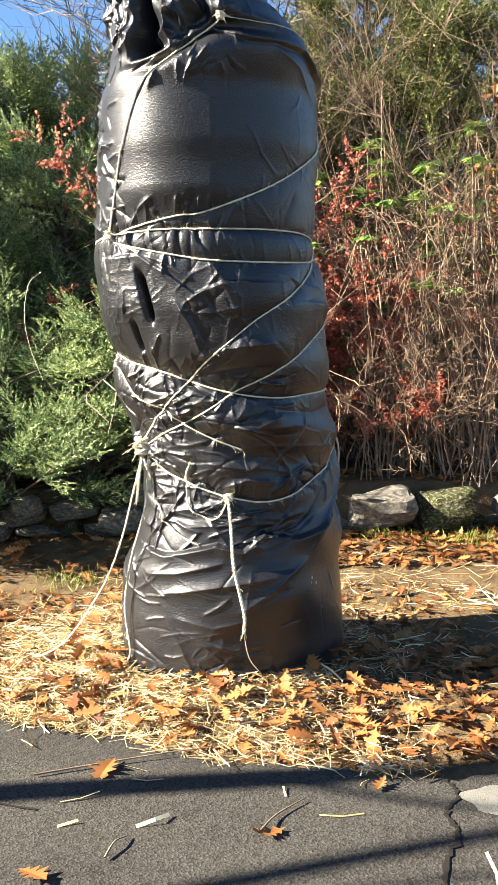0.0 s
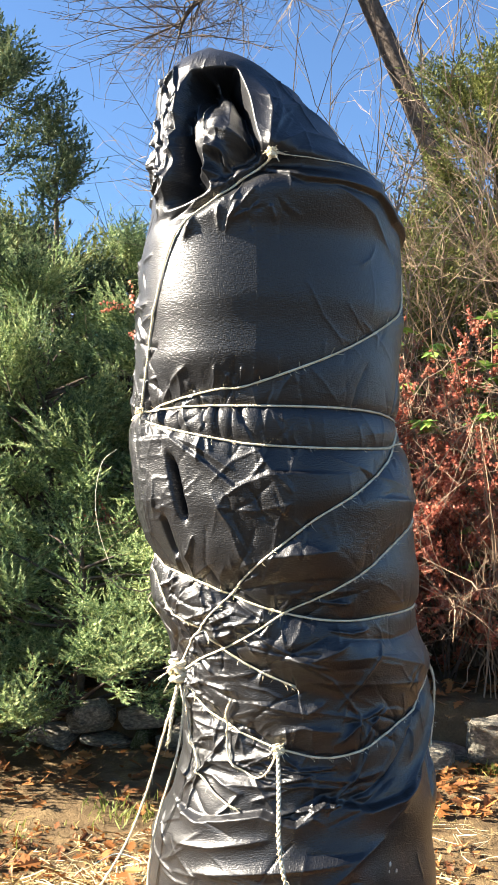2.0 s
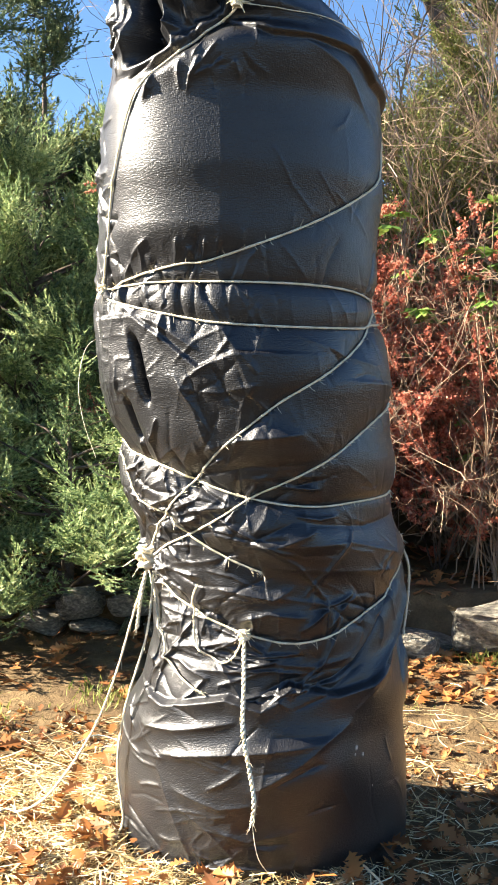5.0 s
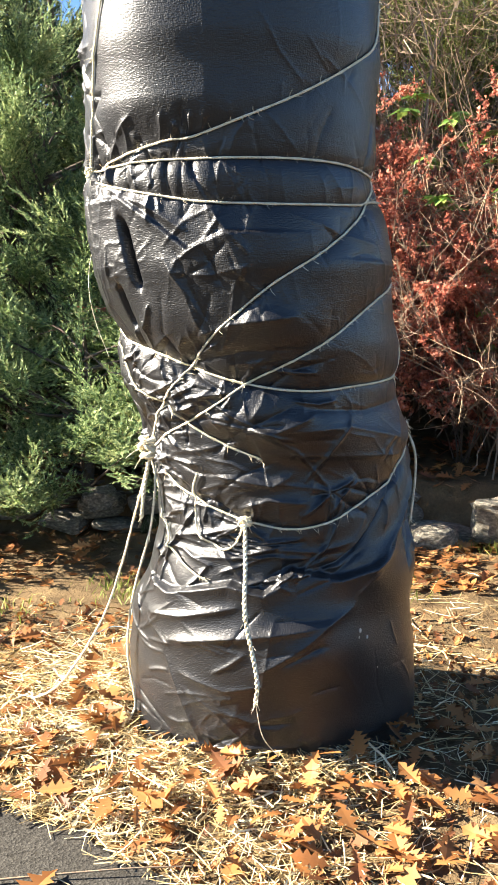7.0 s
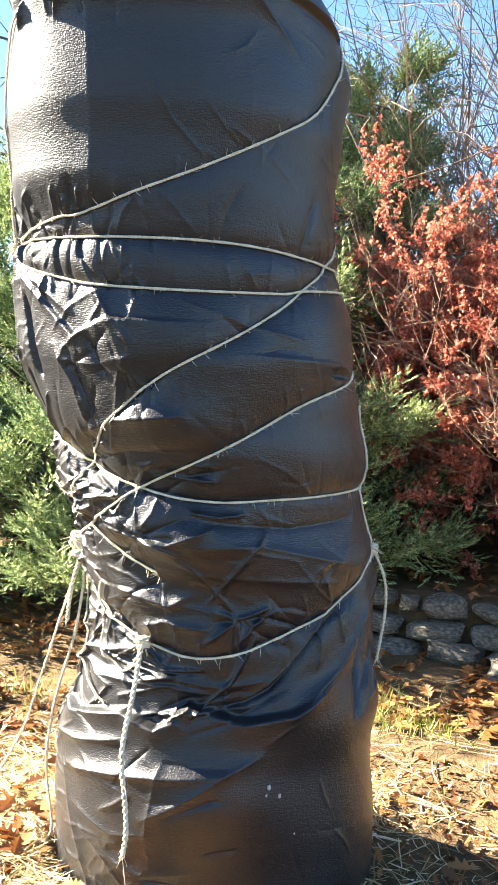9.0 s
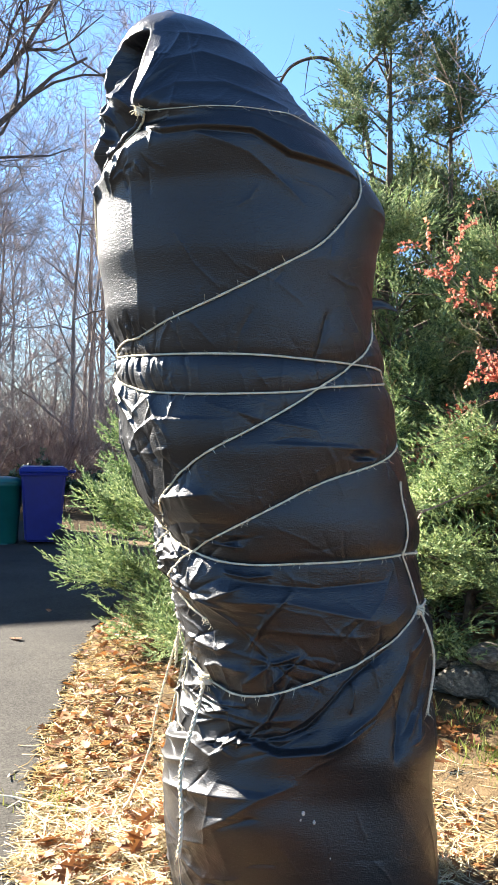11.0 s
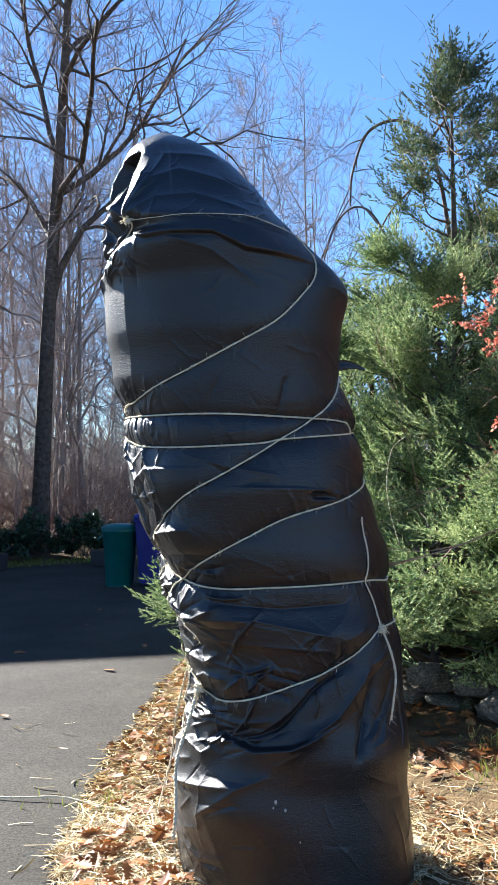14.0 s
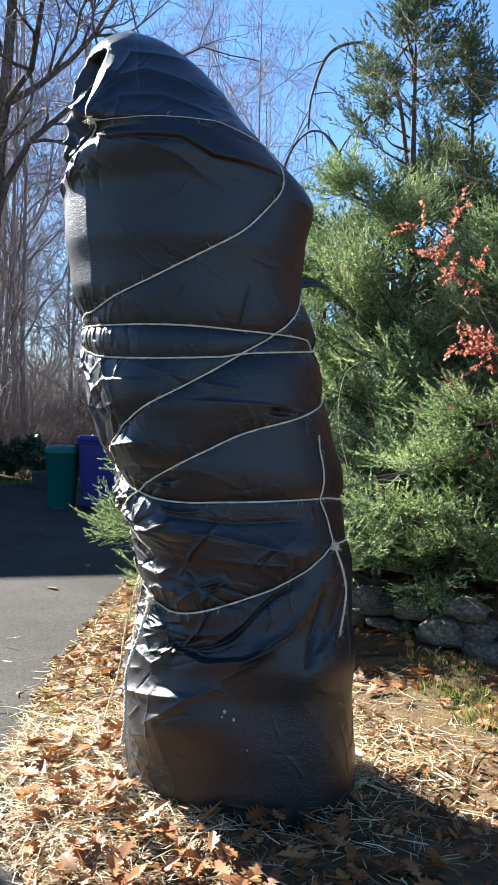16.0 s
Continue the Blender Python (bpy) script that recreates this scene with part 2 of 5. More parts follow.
def smooth_line(points, per=12):
    """Catmull-Rom through the points."""
    p = np.asarray(points, float)
    p = np.concatenate([[2 * p[0] - p[1]], p, [2 * p[-1] - p[-2]]])
    t = np.linspace(0, 1, per, endpoint=False)[:, None]
    out = []
    for a, b_, c, d in zip(p, p[1:], p[2:], p[3:]):
        out.append(0.5 * (2 * b_ + (c - a) * t + (2 * a - 5 * b_ + 4 * c - d) * t ** 2 + (3 * b_ - a - 3 * c + d) * t ** 3))
    return np.concatenate(out + [p[-2:-1]])


def value_noise(u, v, nu, seed):
    """Smooth noise 0..1, periodic over nu cells in u."""
    g = np.random.RandomState(seed).rand(nu, 97)
    iu, iv = np.floor(u).astype(int), np.floor(v).astype(int)
    fu, fv = u - iu, v - iv
    fu, fv = fu * fu * (3 - 2 * fu), fv * fv * (3 - 2 * fv)
    a, b_ = iu % nu, (iu + 1) % nu
    c, d = iv % 97, (iv + 1) % 97
    return (g[a, c] * (1 - fu) + g[b_, c] * fu) * (1 - fv) + (g[a, d] * (1 - fu) + g[b_, d] * fu) * fv


def ridges(u, v, nu, seed, sharp=2.0):
    return (1 - np.abs(2 * value_noise(u, v, nu, seed) - 1)) ** sharp


# ---------- ground ----------
EDGE = [(-13.6, 10.6), (-9.0, 10.2), (-6.0, 8.0), (-4.0, 6.07), (-2.0, 4.4), (-1.0, 3.7), (-0.5, 3.43), (0.0, 3.22), (0.5, 3.13), (0.9, 3.08), (3.0, 2.95), (30.0, 2.0)]
EX, EY = [e[0] for e in EDGE], [e[1] for e in EDGE]


def edge_y(x):
    return np.interp(x, EX, EY) + 0.025 * np.sin(x * 9.1) + 0.018 * np.sin(x * 23.7 + 1) + 0.01 * np.sin(x * 61)


def step(a, b_, x):
    t = np.clip((x - a) / (b_ - a), 0, 1)
    return t * t * (3 - 2 * t)


def soil_z(x, y):
    x, y = np.asarray(x, float), np.asarray(y, float)
    away = y - np.interp(x, EX, EY)
    z = -0.03 + 0.055 * step(-0.1, 0.35, away) + 0.075 * step(1.5, 3.4, away) * step(-6, -3, x)
    z += 0.30 * step(6.75, 6.95, y) * step(-3.9, -3.4, x) + 0.5 * step(7.5, 14, y) * step(-9, -4, x)
    z += 0.012 * np.sin(x * 5.3 + y * 2.1) * np.cos(y * 4.7 - x) * step(0.2, 0.6, away)
    return np.where(x < -13.6, np.maximum(z, 0.02), z)


def spaced(lo, hi, a, b_, fine, coarse):
    return np.concatenate([np.geomspace(1, a - lo + 1, coarse)[::-1] * -1 + a + 1, np.linspace(a, b_, fine)[1:-1], np.geomspace(1, hi - b_ + 1, coarse) + b_ - 1])


gx, gy = spaced(-900, 900, -6, 4, 220, 40), spaced(-900, 900, 2.5, 8, 140, 40)
X, Y = np.meshgrid(gx, gy)
Z = soil_z(X, Y) + 0.012 * (value_noise(X * 6 + 600, Y * 6 + 600, 4001, 3) - 0.5) * (np.abs(X) < 30)
n0, n1_ = X.shape
idx = np.arange(n0 * n1_).reshape(n0, n1_)
quads = np.stack([idx[:-1, :-1], idx[:-1, 1:], idx[1:, 1:], idx[1:, :-1]], -1).reshape(-1, 4)
ground = part("ground", mesh("ground", np.stack([X, Y, Z], -1).reshape(-1, 3), quads, M_SOIL, True))
tagged(ground, "bare brown soil strewn with leaf litter", "ground", kind="structure")

ax = np.concatenate([np.linspace(-13.6, -5, 60), np.linspace(-5, 3, 500)[1:], np.linspace(3, 30, 60)[1:]])
ts = np.concatenate([[0, 0.0008, 0.003], np.linspace(0.04, 1, 26) ** 1.6])
ey = edge_y(ax)
AX = np.repeat(ax[:, None], len(ts) + 1, 1)
AY = np.concatenate([ey[:, None], ey[:, None] - (ey[:, None] + 25) * ts[None, :]], 1)
AZ = np.concatenate([np.full((len(ax), 1), -0.05), np.full((len(ax), 1), -0.008), np.zeros((len(ax), len(ts) - 1))], 1)
idx = np.arange(AX.size).reshape(AX.shape)
quads = np.stack([idx[:-1, :-1], idx[:-1, 1:], idx[1:, 1:], idx[1:, :-1]], -1).reshape(-1, 4)[:, ::-1]
road = part("road", mesh("road", np.stack([AX, AY, AZ], -1).reshape(-1, 3), quads, M_ASPHALT, False))
tagged(road, "worn grey asphalt driveway with a crumbled edge", "driveway", kind="structure")


def ribbon(name, points, width, z, mat, seed=1):
    rr = np.random.RandomState(seed)
    p = smooth_line(points, 10)
    p = p + rr.normal(0, width * 0.5, p.shape)
    d = unit(np.gradient(p, axis=0))
    s = np.stack([-d[:, 1], d[:, 0]], 1) * (width * rr.uniform(0.3, 1.0, (len(p), 1)))
    V = np.concatenate([np.c_[p + s, np.full(len(p), z)], np.c_[p - s, np.full(len(p), z)]])
    i = np.arange(len(p) - 1)
    return mesh(name, V, np.stack([i, i + len(p), i + len(p) + 1, i + 1], -1), mat)


part("crack", ribbon("crack", [(0.64, 3.07), (0.66, 2.96), (0.60, 2.84), (0.61, 2.72), (0.54, 2.55), (0.50, 2.3), (0.52, 2.0)], 0.010, 0.004, M_CRACK), road, "dark jagged crack in the asphalt")
part("crack", ribbon("crack", [(-2.6, 3.3), (-1.9, 3.0), (-1.2, 3.05), (-0.7, 2.9)], 0.006, 0.004, M_CRACK, 4), road, "dark jagged crack in the asphalt")
part("crack", ribbon("crack", [(-2.9, 2.6), (-2.2, 2.75), (-1.7, 2.62), (-1.1, 2.7)], 0.006, 0.004, M_CRACK, 6), road, "dark jagged crack in the asphalt")
an = np.linspace(0, 2 * np.pi, 40, endpoint=False)
pr = 1 + 0.12 * np.sin(3 * an) + 0.08 * np.sin(7 * an + 1)
pv = np.c_[0.84 + 0.16 * pr * np.cos(an), 2.91 + 0.12 * pr * np.sin(an), np.full(40, 0.003)]
part("worn_patch", mesh("worn_patch", np.r_[[[0.84, 2.91, 0.003]], pv], np.array([(0, i + 1, (i + 1) % 40 + 1) for i in range(40)]), M_PATCH), road, "pale worn patch of asphalt")


# ---------- the wrapped shrub ----------
PROFILE = np.array([  # height, middle x, middle y, radius
    (-0.02, -0.08, 4.31, 0.455), (0.15, -0.085, 4.30, 0.47), (0.3, -0.084, 4.30, 0.475), (0.5, -0.08, 4.29, 0.468),
    (0.62, -0.06, 4.28, 0.455), (0.75, -0.045, 4.28, 0.43), (0.9, -0.037, 4.26, 0.425), (1.05, -0.07, 4.255, 0.445),
    (1.2, -0.115, 4.245, 0.452), (1.4, -0.133, 4.2, 0.462), (1.6, -0.144, 4.136, 0.475), (1.75, -0.165, 4.12, 0.468),
    (1.88, -0.178, 4.09, 0.45), (2.0, -0.167, 4.05, 0.462), (2.2, -0.155, 4.01, 0.488), (2.4, -0.16, 3.98, 0.485),
    (2.5, -0.14, 3.915, 0.445), (2.6, -0.149, 3.868, 0.41), (2.7, -0.20, 3.868, 0.362), (2.8, -0.236, 3.861, 0.318),
    (2.9, -0.273, 3.855, 0.258), (2.97, -0.295, 3.825, 0.20), (3.02, -0.31, 3.82, 0.14), (3.05, -0.325, 3.82, 0.085), (3.075, -0.328, 3.82, 0.03)])
# twine runs: bearing in degrees and height
BELT_UP = [(-140, 1.885), (-107, 1.888), (-83, 1.884), (-45, 1.884), (-18, 1.876), (29, 1.865), (47, 1.83), (120, 1.85), (180, 1.87), (220, 1.885)]
BELT_LOW = [(-138, 1.855), (-98, 1.786), (-83, 1.768), (-59, 1.763), (-30, 1.775), (-13, 1.795), (47, 1.83)]
CLIMB = [(-138, 1.884), (-101, 1.932), (-87, 1.945), (-58, 2.035), (-24, 2.165), (-8, 2.235), (8, 2.335), (22, 2.44), (40, 2.58)]
CROSS_A = [(60, 2.06), (42, 2.03), (4, 1.875), (-19, 1.79), (-47, 1.665), (-69, 1.56), (-84, 1.459), (-101, 1.334), (-120, 1.2), (-158, 1.035)]
CROSS_B = [(70, 1.66), (47, 1.64), (5, 1.56), (-24, 1.505), (-45, 1.43), (-67, 1.334), (-83, 1.267), (-105, 1.162), (-158, 1.013)]
WAIST = [(-165, 1.42), (-121, 1.357), (-104, 1.316), (-83, 1.267), (-62, 1.243), (-37, 1.248), (13, 1.255), (47, 1.243), (120, 1.31), (195, 1.42)]
SLANT = [(-170, 1.38), (-159, 1.345), (-140, 1.254), (-121, 1.201), (-111, 1.141), (-98, 1.082), (-85, 1.036)]
SWAG = [(-156, 1.03), (-141, 0.943), (-119, 0.887), (-96, 0.838), (-71, 0.82), (-36, 0.895), (-11, 0.965), (3, 1.027), (14, 1.074), (47, 1.08), (90, 1.05)]
NZ = 800
TH = np.radians(np.concatenate([np.arange(-200, 62, 0.42), np.arange(62, 160, 2.0)]))
NTH = len(TH)
ZS = np.linspace(-0.02, 3.075, NZ)


def run_height(run, th):
    a, z = np.radians([p[0] for p in run]), [p[1] for p in run]
    out = np.full(th.shape, 99.0)
    for k in (-2 * np.pi, 0, 2 * np.pi):
        t = th + k
        ok = (t >= a.min()) & (t <= a.max())
        o = np.argsort(a)
        out = np.where(ok, np.interp(t, a[o], np.array(z)[o]), out)
    return out


def bearing_gap(th, deg):
    return (th - radians(deg) + np.pi) % (2 * np.pi) - np.pi


def lay(th, z, path, amp, w, kind):
    """One crease along a path of (bearing, height): a sharp ridge, a groove, or a lap that stands proud below or above its line."""
    out = np.zeros(th.shape)
    degs, zs = np.array([p[0] for p in path], float), np.array([p[1] for p in path], float)
    mid, far = (degs.min() + degs.max()) / 2, 5 * w
    g = bearing_gap(th, mid)
    box = (np.abs(g) < radians(degs.max() - degs.min()) / 2 + far / 0.4) & (z > zs.min() - far) & (z < zs.max() + far)
    if not box.any():
        return out
    x, y = g[box] * 0.46, z[box]
    px, py = np.radians(degs - mid) * 0.46, zs
    best, side, along, run = np.full(x.shape, 9.0), np.ones(x.shape), np.zeros(x.shape), 0.0
    total = np.hypot(np.diff(px), np.diff(py)).sum()
    for ax, ay, bx, by in zip(px[:-1], py[:-1], px[1:], py[1:]):
        L = math.hypot(bx - ax, by - ay) + 1e-9
        t = np.clip(((x - ax) * (bx - ax) + (y - ay) * (by - ay)) / L ** 2, 0, 1)
        dist = np.hypot(x - ax - t * (bx - ax), y - ay - t * (by - ay))
        near = dist < best
        best = np.where(near, dist, best)
        side = np.where(near, np.sign((bx - ax) * (y - ay) - (by - ay) * (x - ax)), side)
        along = np.where(near, run + t * L, along)
        run += L
    u = along / total
    ends = np.minimum(1, np.minimum(u + 0.12, 1.12 - u) * 4)
    if kind == "lap":  # proud on the path's right-hand side, dropping at once on its left
        s = step(-0.008, 0.008, -side * best)
        v = s * np.exp(-best / w) - (1 - s) * 0.18 * np.exp(-best / (0.3 * w))
    else:
        v = np.exp(-best / w) * (1 - 0.25 * best / w)
    out[box] = amp * ends * v
    return out


# creases that can be told apart: path, height, width, kind
CREASES = [
    ([(-143, 0.60), (-127, 0.59), (-100, 0.645), (-86, 0.62), (-76, 0.69), (-57, 0.655), (-40, 0.672), (-28, 0.71)], 0.034, 0.060, "lap"),
    ([(-124, 0.43), (-97, 0.476), (-77, 0.503), (-61, 0.522)], 0.020, 0.030, "ridge"),
    ([(-86, 0.37), (-72, 0.45), (-61, 0.522), (-50, 0.56)], 0.012, 0.022, "ridge"),
    ([(-138, 0.50), (-118, 0.52), (-96, 0.57)], 0.014, 0.022, "ridge"),
    ([(-118, 0.33), (-98, 0.30), (-84, 0.33)], 0.008, 0.018, "ridge"),
    ([(-105, 0.24), (-88, 0.20), (-70, 0.24)], 0.007, 0.018, "ridge"),
    ([(-73, 0.659), (-48, 0.726), (-29, 0.865), (-7, 0.963)], -0.030, 0.022, "ridge"),
    ([(-62, 0.68), (-40, 0.80), (-22, 0.94)], 0.018, 0.020, "ridge"),
    ([(-40, 0.665), (-17, 0.771), (2, 0.93)], 0.026, 0.030, "ridge"),
    ([(-8, 0.62), (0, 0.76), (8, 0.90)], -0.024, 0.022, "ridge"),
    ([(-83, 1.059), (-54, 1.04), (-18, 1.013)], 0.009, 0.018, "ridge"),
    ([(-78, 1.126), (-50, 1.131), (-15, 1.064)], 0.010, 0.020, "ridge"),
    ([(-64, 1.19), (-38, 1.17), (-5, 1.18)], -0.010, 0.016, "ridge"),
    ([(-106, 0.983), (-83, 0.955), (-75, 0.989)], 0.018, 0.022, "ridge"),
    ([(-132, 0.763), (-112, 0.79), (-95, 0.828)], 0.016, 0.020, "ridge"),
    ([(-120, 0.71), (-100, 0.72), (-84, 0.76)], 0.014, 0.018, "ridge"),
    ([(-93, 0.757), (-67, 0.74), (-50, 0.76)], 0.012, 0.018, "ridge"),
    ([(-98, 0.88), (-86, 0.91), (-72, 0.90)], 0.016, 0.020, "ridge"),
    ([(-141, 1.80), (-119, 1.80), (-107, 1.735), (-95, 1.648), (-83, 1.69), (-66, 1.69)], 0.013, 0.035, "lap"),
    ([(-128, 1.83), (-108, 1.77), (-96, 1.70)], 0.011, 0.016, "ridge"),
    ([(-104, 1.62), (-98, 1.52), (-95, 1.42)], 0.010, 0.018, "ridge"),
    ([(-90, 1.64), (-86, 1.55)], -0.012, 0.014, "ridge"),
    ([(-98, 1.40), (-84, 1.44), (-66, 1.46)], 0.018, 0.024, "ridge"),
    ([(-40, 1.62), (-15, 1.615), (12, 1.59)], 0.009, 0.030, "lap"),
    ([(-62, 1.74), (-45, 1.69), (-25, 1.66)], 0.006, 0.014, "ridge"),
    ([(-16, 2.34), (-34, 2.47), (-56, 2.53)], 0.007, 0.020, "ridge"),
    ([(-8, 2.02), (-14, 1.93), (-18, 1.87)], -0.012, 0.016, "ridge"),
    ([(-40, 2.02), (-46, 1.95), (-49, 1.88)], -0.007, 0.014, "ridge"),
    # edge of the hood over the drum, folds drawn to its knot
    ([(15, 2.46), (-17, 2.475), (-29, 2.53), (-49, 2.535), (-67, 2.53), (-84, 2.575)], 0.024, 0.050, "lap"),
    ([(-80, 2.60), (-52, 2.60), (-20, 2.585), (15, 2.555)], -0.006, 0.012, "ridge"),
    ([(-78, 2.62), (-55, 2.69), (-30, 2.70), (0, 2.64)], 0.012, 0.020, "ridge"),
    ([(-76, 2.64), (-58, 2.78), (-35, 2.82), (5, 2.76)], 0.012, 0.022, "ridge"),
    ([(-70, 2.70), (-45, 2.90), (10, 2.90)], 0.010, 0.022, "ridge"),
    ([(-61, 2.84), (-67, 2.75), (-80, 2.61)], 0.022, 0.030, "ridge"),
]


def random_creases():
    """Short pleats across the cinched runs and crumples over the loose parts of the sheet."""
    rr = random.Random(77)
    out = []

    def add(deg, zc, slope, length, amp, w):
        dx, dz = math.cos(slope) * length / 2, math.sin(slope) * length / 2
        k, bend = math.degrees(1 / 0.46), rr.uniform(-0.1, 0.1) * length
        out.append(([(deg - dx * k, zc - dz), (deg - bend * math.sin(slope) * k, zc + bend * math.cos(slope)), (deg + dx * k, zc + dz)], amp, w, "ridge"))

    for run, reach in ((BELT_UP, 0.10), (BELT_LOW, 0.09), (CLIMB, 0.05), (CROSS_A, 0.06), (CROSS_B, 0.07), (WAIST, 0.09), (SLANT, 0.07), (SWAG, 0.07)):
        q = smooth_line(run, 10)
        lo, hi = q[:, 0].min(), q[:, 0].max()
        o = np.argsort(q[:, 0])
        deg = lo + rr.uniform(0, 4)
        while deg < hi:
            lit = math.exp(-((((deg + 118 + 180) % 360) - 180) / 46) ** 4)
            zc = float(np.interp(deg, q[o, 0], q[o, 1]))
            L = reach * rr.uniform(0.5, 1.5)
            up = rr.choice((-1, 1))
            add(deg, zc + up * L * 0.45, radians(90 + rr.gauss(0, 24)), L, rr.choice((-1, 1, 1)) * (0.0028 + 0.0062 * lit) * rr.uniform(0.5, 1.3), rr.uniform(0.006, 0.013))
            deg += rr.uniform(1.8, 6.0) * (1.7 - 0.7 * lit)
    for n, d0, d1, z0, z1, slope, spread, l0, l1, amp in (
            (64, -160, -58, 0.95, 1.36, 12, 26, 0.10, 0.30, 0.010), (42, -150, -50, 0.62, 0.95, 22, 32, 0.10, 0.28, 0.012),
            (50, -165, -60, 0.05, 0.56, 5, 30, 0.08, 0.26, 0.006), (55, -160, -72, 1.36, 1.86, 75, 30, 0.08, 0.24, 0.0045),
            (50, -195, -132, 1.92, 2.45, -40, 25, 0.06, 0.20, 0.007), (22, -112, -72, 2.40, 2.56, 80, 35, 0.04, 0.10, 0.008),
            (80, -60, 60, 0.05, 2.4, -25, 40, 0.08, 0.26, 0.0030), (60, -175, -118, 2.45, 2.95, 20, 50, 0.05, 0.13, 0.015),
            (36, -70, 60, 2.58, 2.95, 20, 25, 0.08, 0.24, 0.005), (22, -40, 40, 0.66, 1.05, 50, 25, 0.08, 0.2, 0.008)):
        for _ in range(n):
            add(rr.uniform(d0, d1), rr.uniform(z0, z1), radians(rr.gauss(slope, spread)), rr.uniform(l0, l1), rr.choice((-1, 1, 1)) * amp * rr.uniform(0.4, 1.4), rr.uniform(0.005, 0.011))
    return out


CREASES += random_creases()


def wrap_detail(th, z):
    th, z = np.asarray(th, float), np.asarray(z, float)
    cells = lambda n: (th + np.pi) / (2 * np.pi) * n
    sunny = np.exp(-(bearing_gap(th, -118) / 0.85) ** 4)
    crown = step(2.5, 2.68, z)
    drum = step(1.92, 2.05, z) * (1 - crown)
    # slack of the sheet
    d = (1 - drum) * (0.026 * (value_noise(cells(7), z * 3.1, 7, 11) - 0.5) + 0.010 * (value_noise(cells(13), z * 6, 13, 12) - 0.5))
    # cinched runs
    for run, depth in ((BELT_UP, 0.030), (BELT_LOW, 0.018), (CLIMB, 0.010), (CROSS_A, 0.018), (CROSS_B, 0.020), (WAIST, 0.034), (SLANT, 0.018), (SWAG, 0.022)):
        d = d - depth * np.exp(-np.abs(z - run_height(run, th)) / 0.04)
    # bulges of slack: over the waist, over the lower tie, in the bag at the foot
    d = d + np.exp(-(bearing_gap(th, -88) / 0.62) ** 2) * (0.050 * np.exp(-((z - 1.17) / 0.13) ** 2) + 0.022 * np.exp(-((z - 0.92) / 0.08) ** 2) + 0.035 * np.exp(-((z - 0.42) / 0.16) ** 2))
    d = d + 0.022 * np.exp(-((z - 1.09) / 0.07) ** 2) * np.exp(-(bearing_gap(th, -20) / 0.9) ** 4)
    d = d + np.exp(-(bearing_gap(th, -92) / 0.6) ** 4) * (0.022 * np.exp(-((z - 1.45) / 0.07) ** 2) + 0.016 * np.exp(-((z - 1.15) / 0.05) ** 2))
    # pillows of slack that turn a flank to the sun
    d = d + np.exp(-(bearing_gap(th, -67) / 0.36) ** 2) * (0.046 * np.exp(-((z - 1.42) / 0.11) ** 2) + 0.042 * np.exp(-((z - 1.14) / 0.10) ** 2) + 0.020 * np.exp(-((z - 1.64) / 0.10) ** 2))
    d = d + 0.042 * np.exp(-(bearing_gap(th, -60) / 0.34) ** 2 - ((z - 0.45) / 0.13) ** 2) + 0.026 * np.exp(-(bearing_gap(th, -70) / 0.28) ** 2 - ((z - 0.83) / 0.08) ** 2)
    # the drum bulges to the sun and is folded along one upright line
    g = bearing_gap(th, -85.5)
    high = step(1.93, 2.05, z) * (1 - step(2.42, 2.54, z))
    d = d + high * (0.028 * np.exp(-(bearing_gap(th, -110) / 0.45) ** 2) + 0.011 * np.exp(-np.abs(g) / 0.14))
    # the middle: soft upright drapes and crumpled patches on the sunny side
    mid = step(1.30, 1.42, z) * (1 - step(1.75, 1.9, z)) * sunny
    d = d + mid * 0.016 * (ridges(cells(15) + z * 1.4, z * 1.8, 15, 51, 2.2) - 0.45)
    patch = step(0.45, 0.75, value_noise(cells(8), z * 5, 8, 56))
    d = d + (0.0006 + 0.0028 * sunny) * (1 - drum) * patch * (ridges(cells(70) + 3 * value_noise(cells(10), z * 8, 10, 71), z * 34 + 2 * value_noise(cells(10), z * 8, 10, 72), 70, 55, 3.0) - 0.4)
    # long slack folds hanging down the bag
    d = d + (1 - step(0.45, 0.6, z)) * 0.010 * (ridges(cells(17) + z * 2.4, z * 1.2, 17, 35, 3.0) - 0.35) * (0.35 + 0.65 * sunny)
    # pinched slits on the sunny side and below the lap
    for deg, zc, half, deep, w in ((-119, 1.645, 0.085, 0.085, 0.030), (-128, 1.495, 0.055, 0.045, 0.024), (-4, 1.585, 0.015, 0.03, 0.10)):
        g = bearing_gap(th, deg) - (z - zc) * -0.30
        d = d - deep * np.exp(-(g / w) ** 2 - ((z - zc) / half) ** 4)
    # the hood: tie groove, and an open hollow that holds a crumpled tuck
    g = bearing_gap(th, -82)
    tie = 2.585 - 0.10 * np.clip(-g / 0.45, 0, 1.3) - 0.02 * np.clip(g, 0, 3)
    d = d - 0.045 * np.exp(-((z - tie) / 0.030) ** 2) * np.exp(-((g + 0.1) / 0.75) ** 4)
    d = d - 0.035 * np.exp(-((g - 0.02) / 0.22) ** 2 - ((z - 2.59) / 0.05) ** 2)
    h = (z - tie) / (2.935 - tie)
    left, right = -0.92 + 0.40 * np.clip(h, 0, 1) ** 2, -0.02 + 0.26 * np.clip(h, 0, 1)
    hollow = step(0.0, 0.10, g - left) * step(0.0, 0.07, right - g) * step(0.04, 0.16, h) * (1 - step(0.88, 1.0, h))
    lump = np.exp(-((g + 0.36) / 0.36) ** 4 - ((h - 0.40) / 0.36) ** 4)
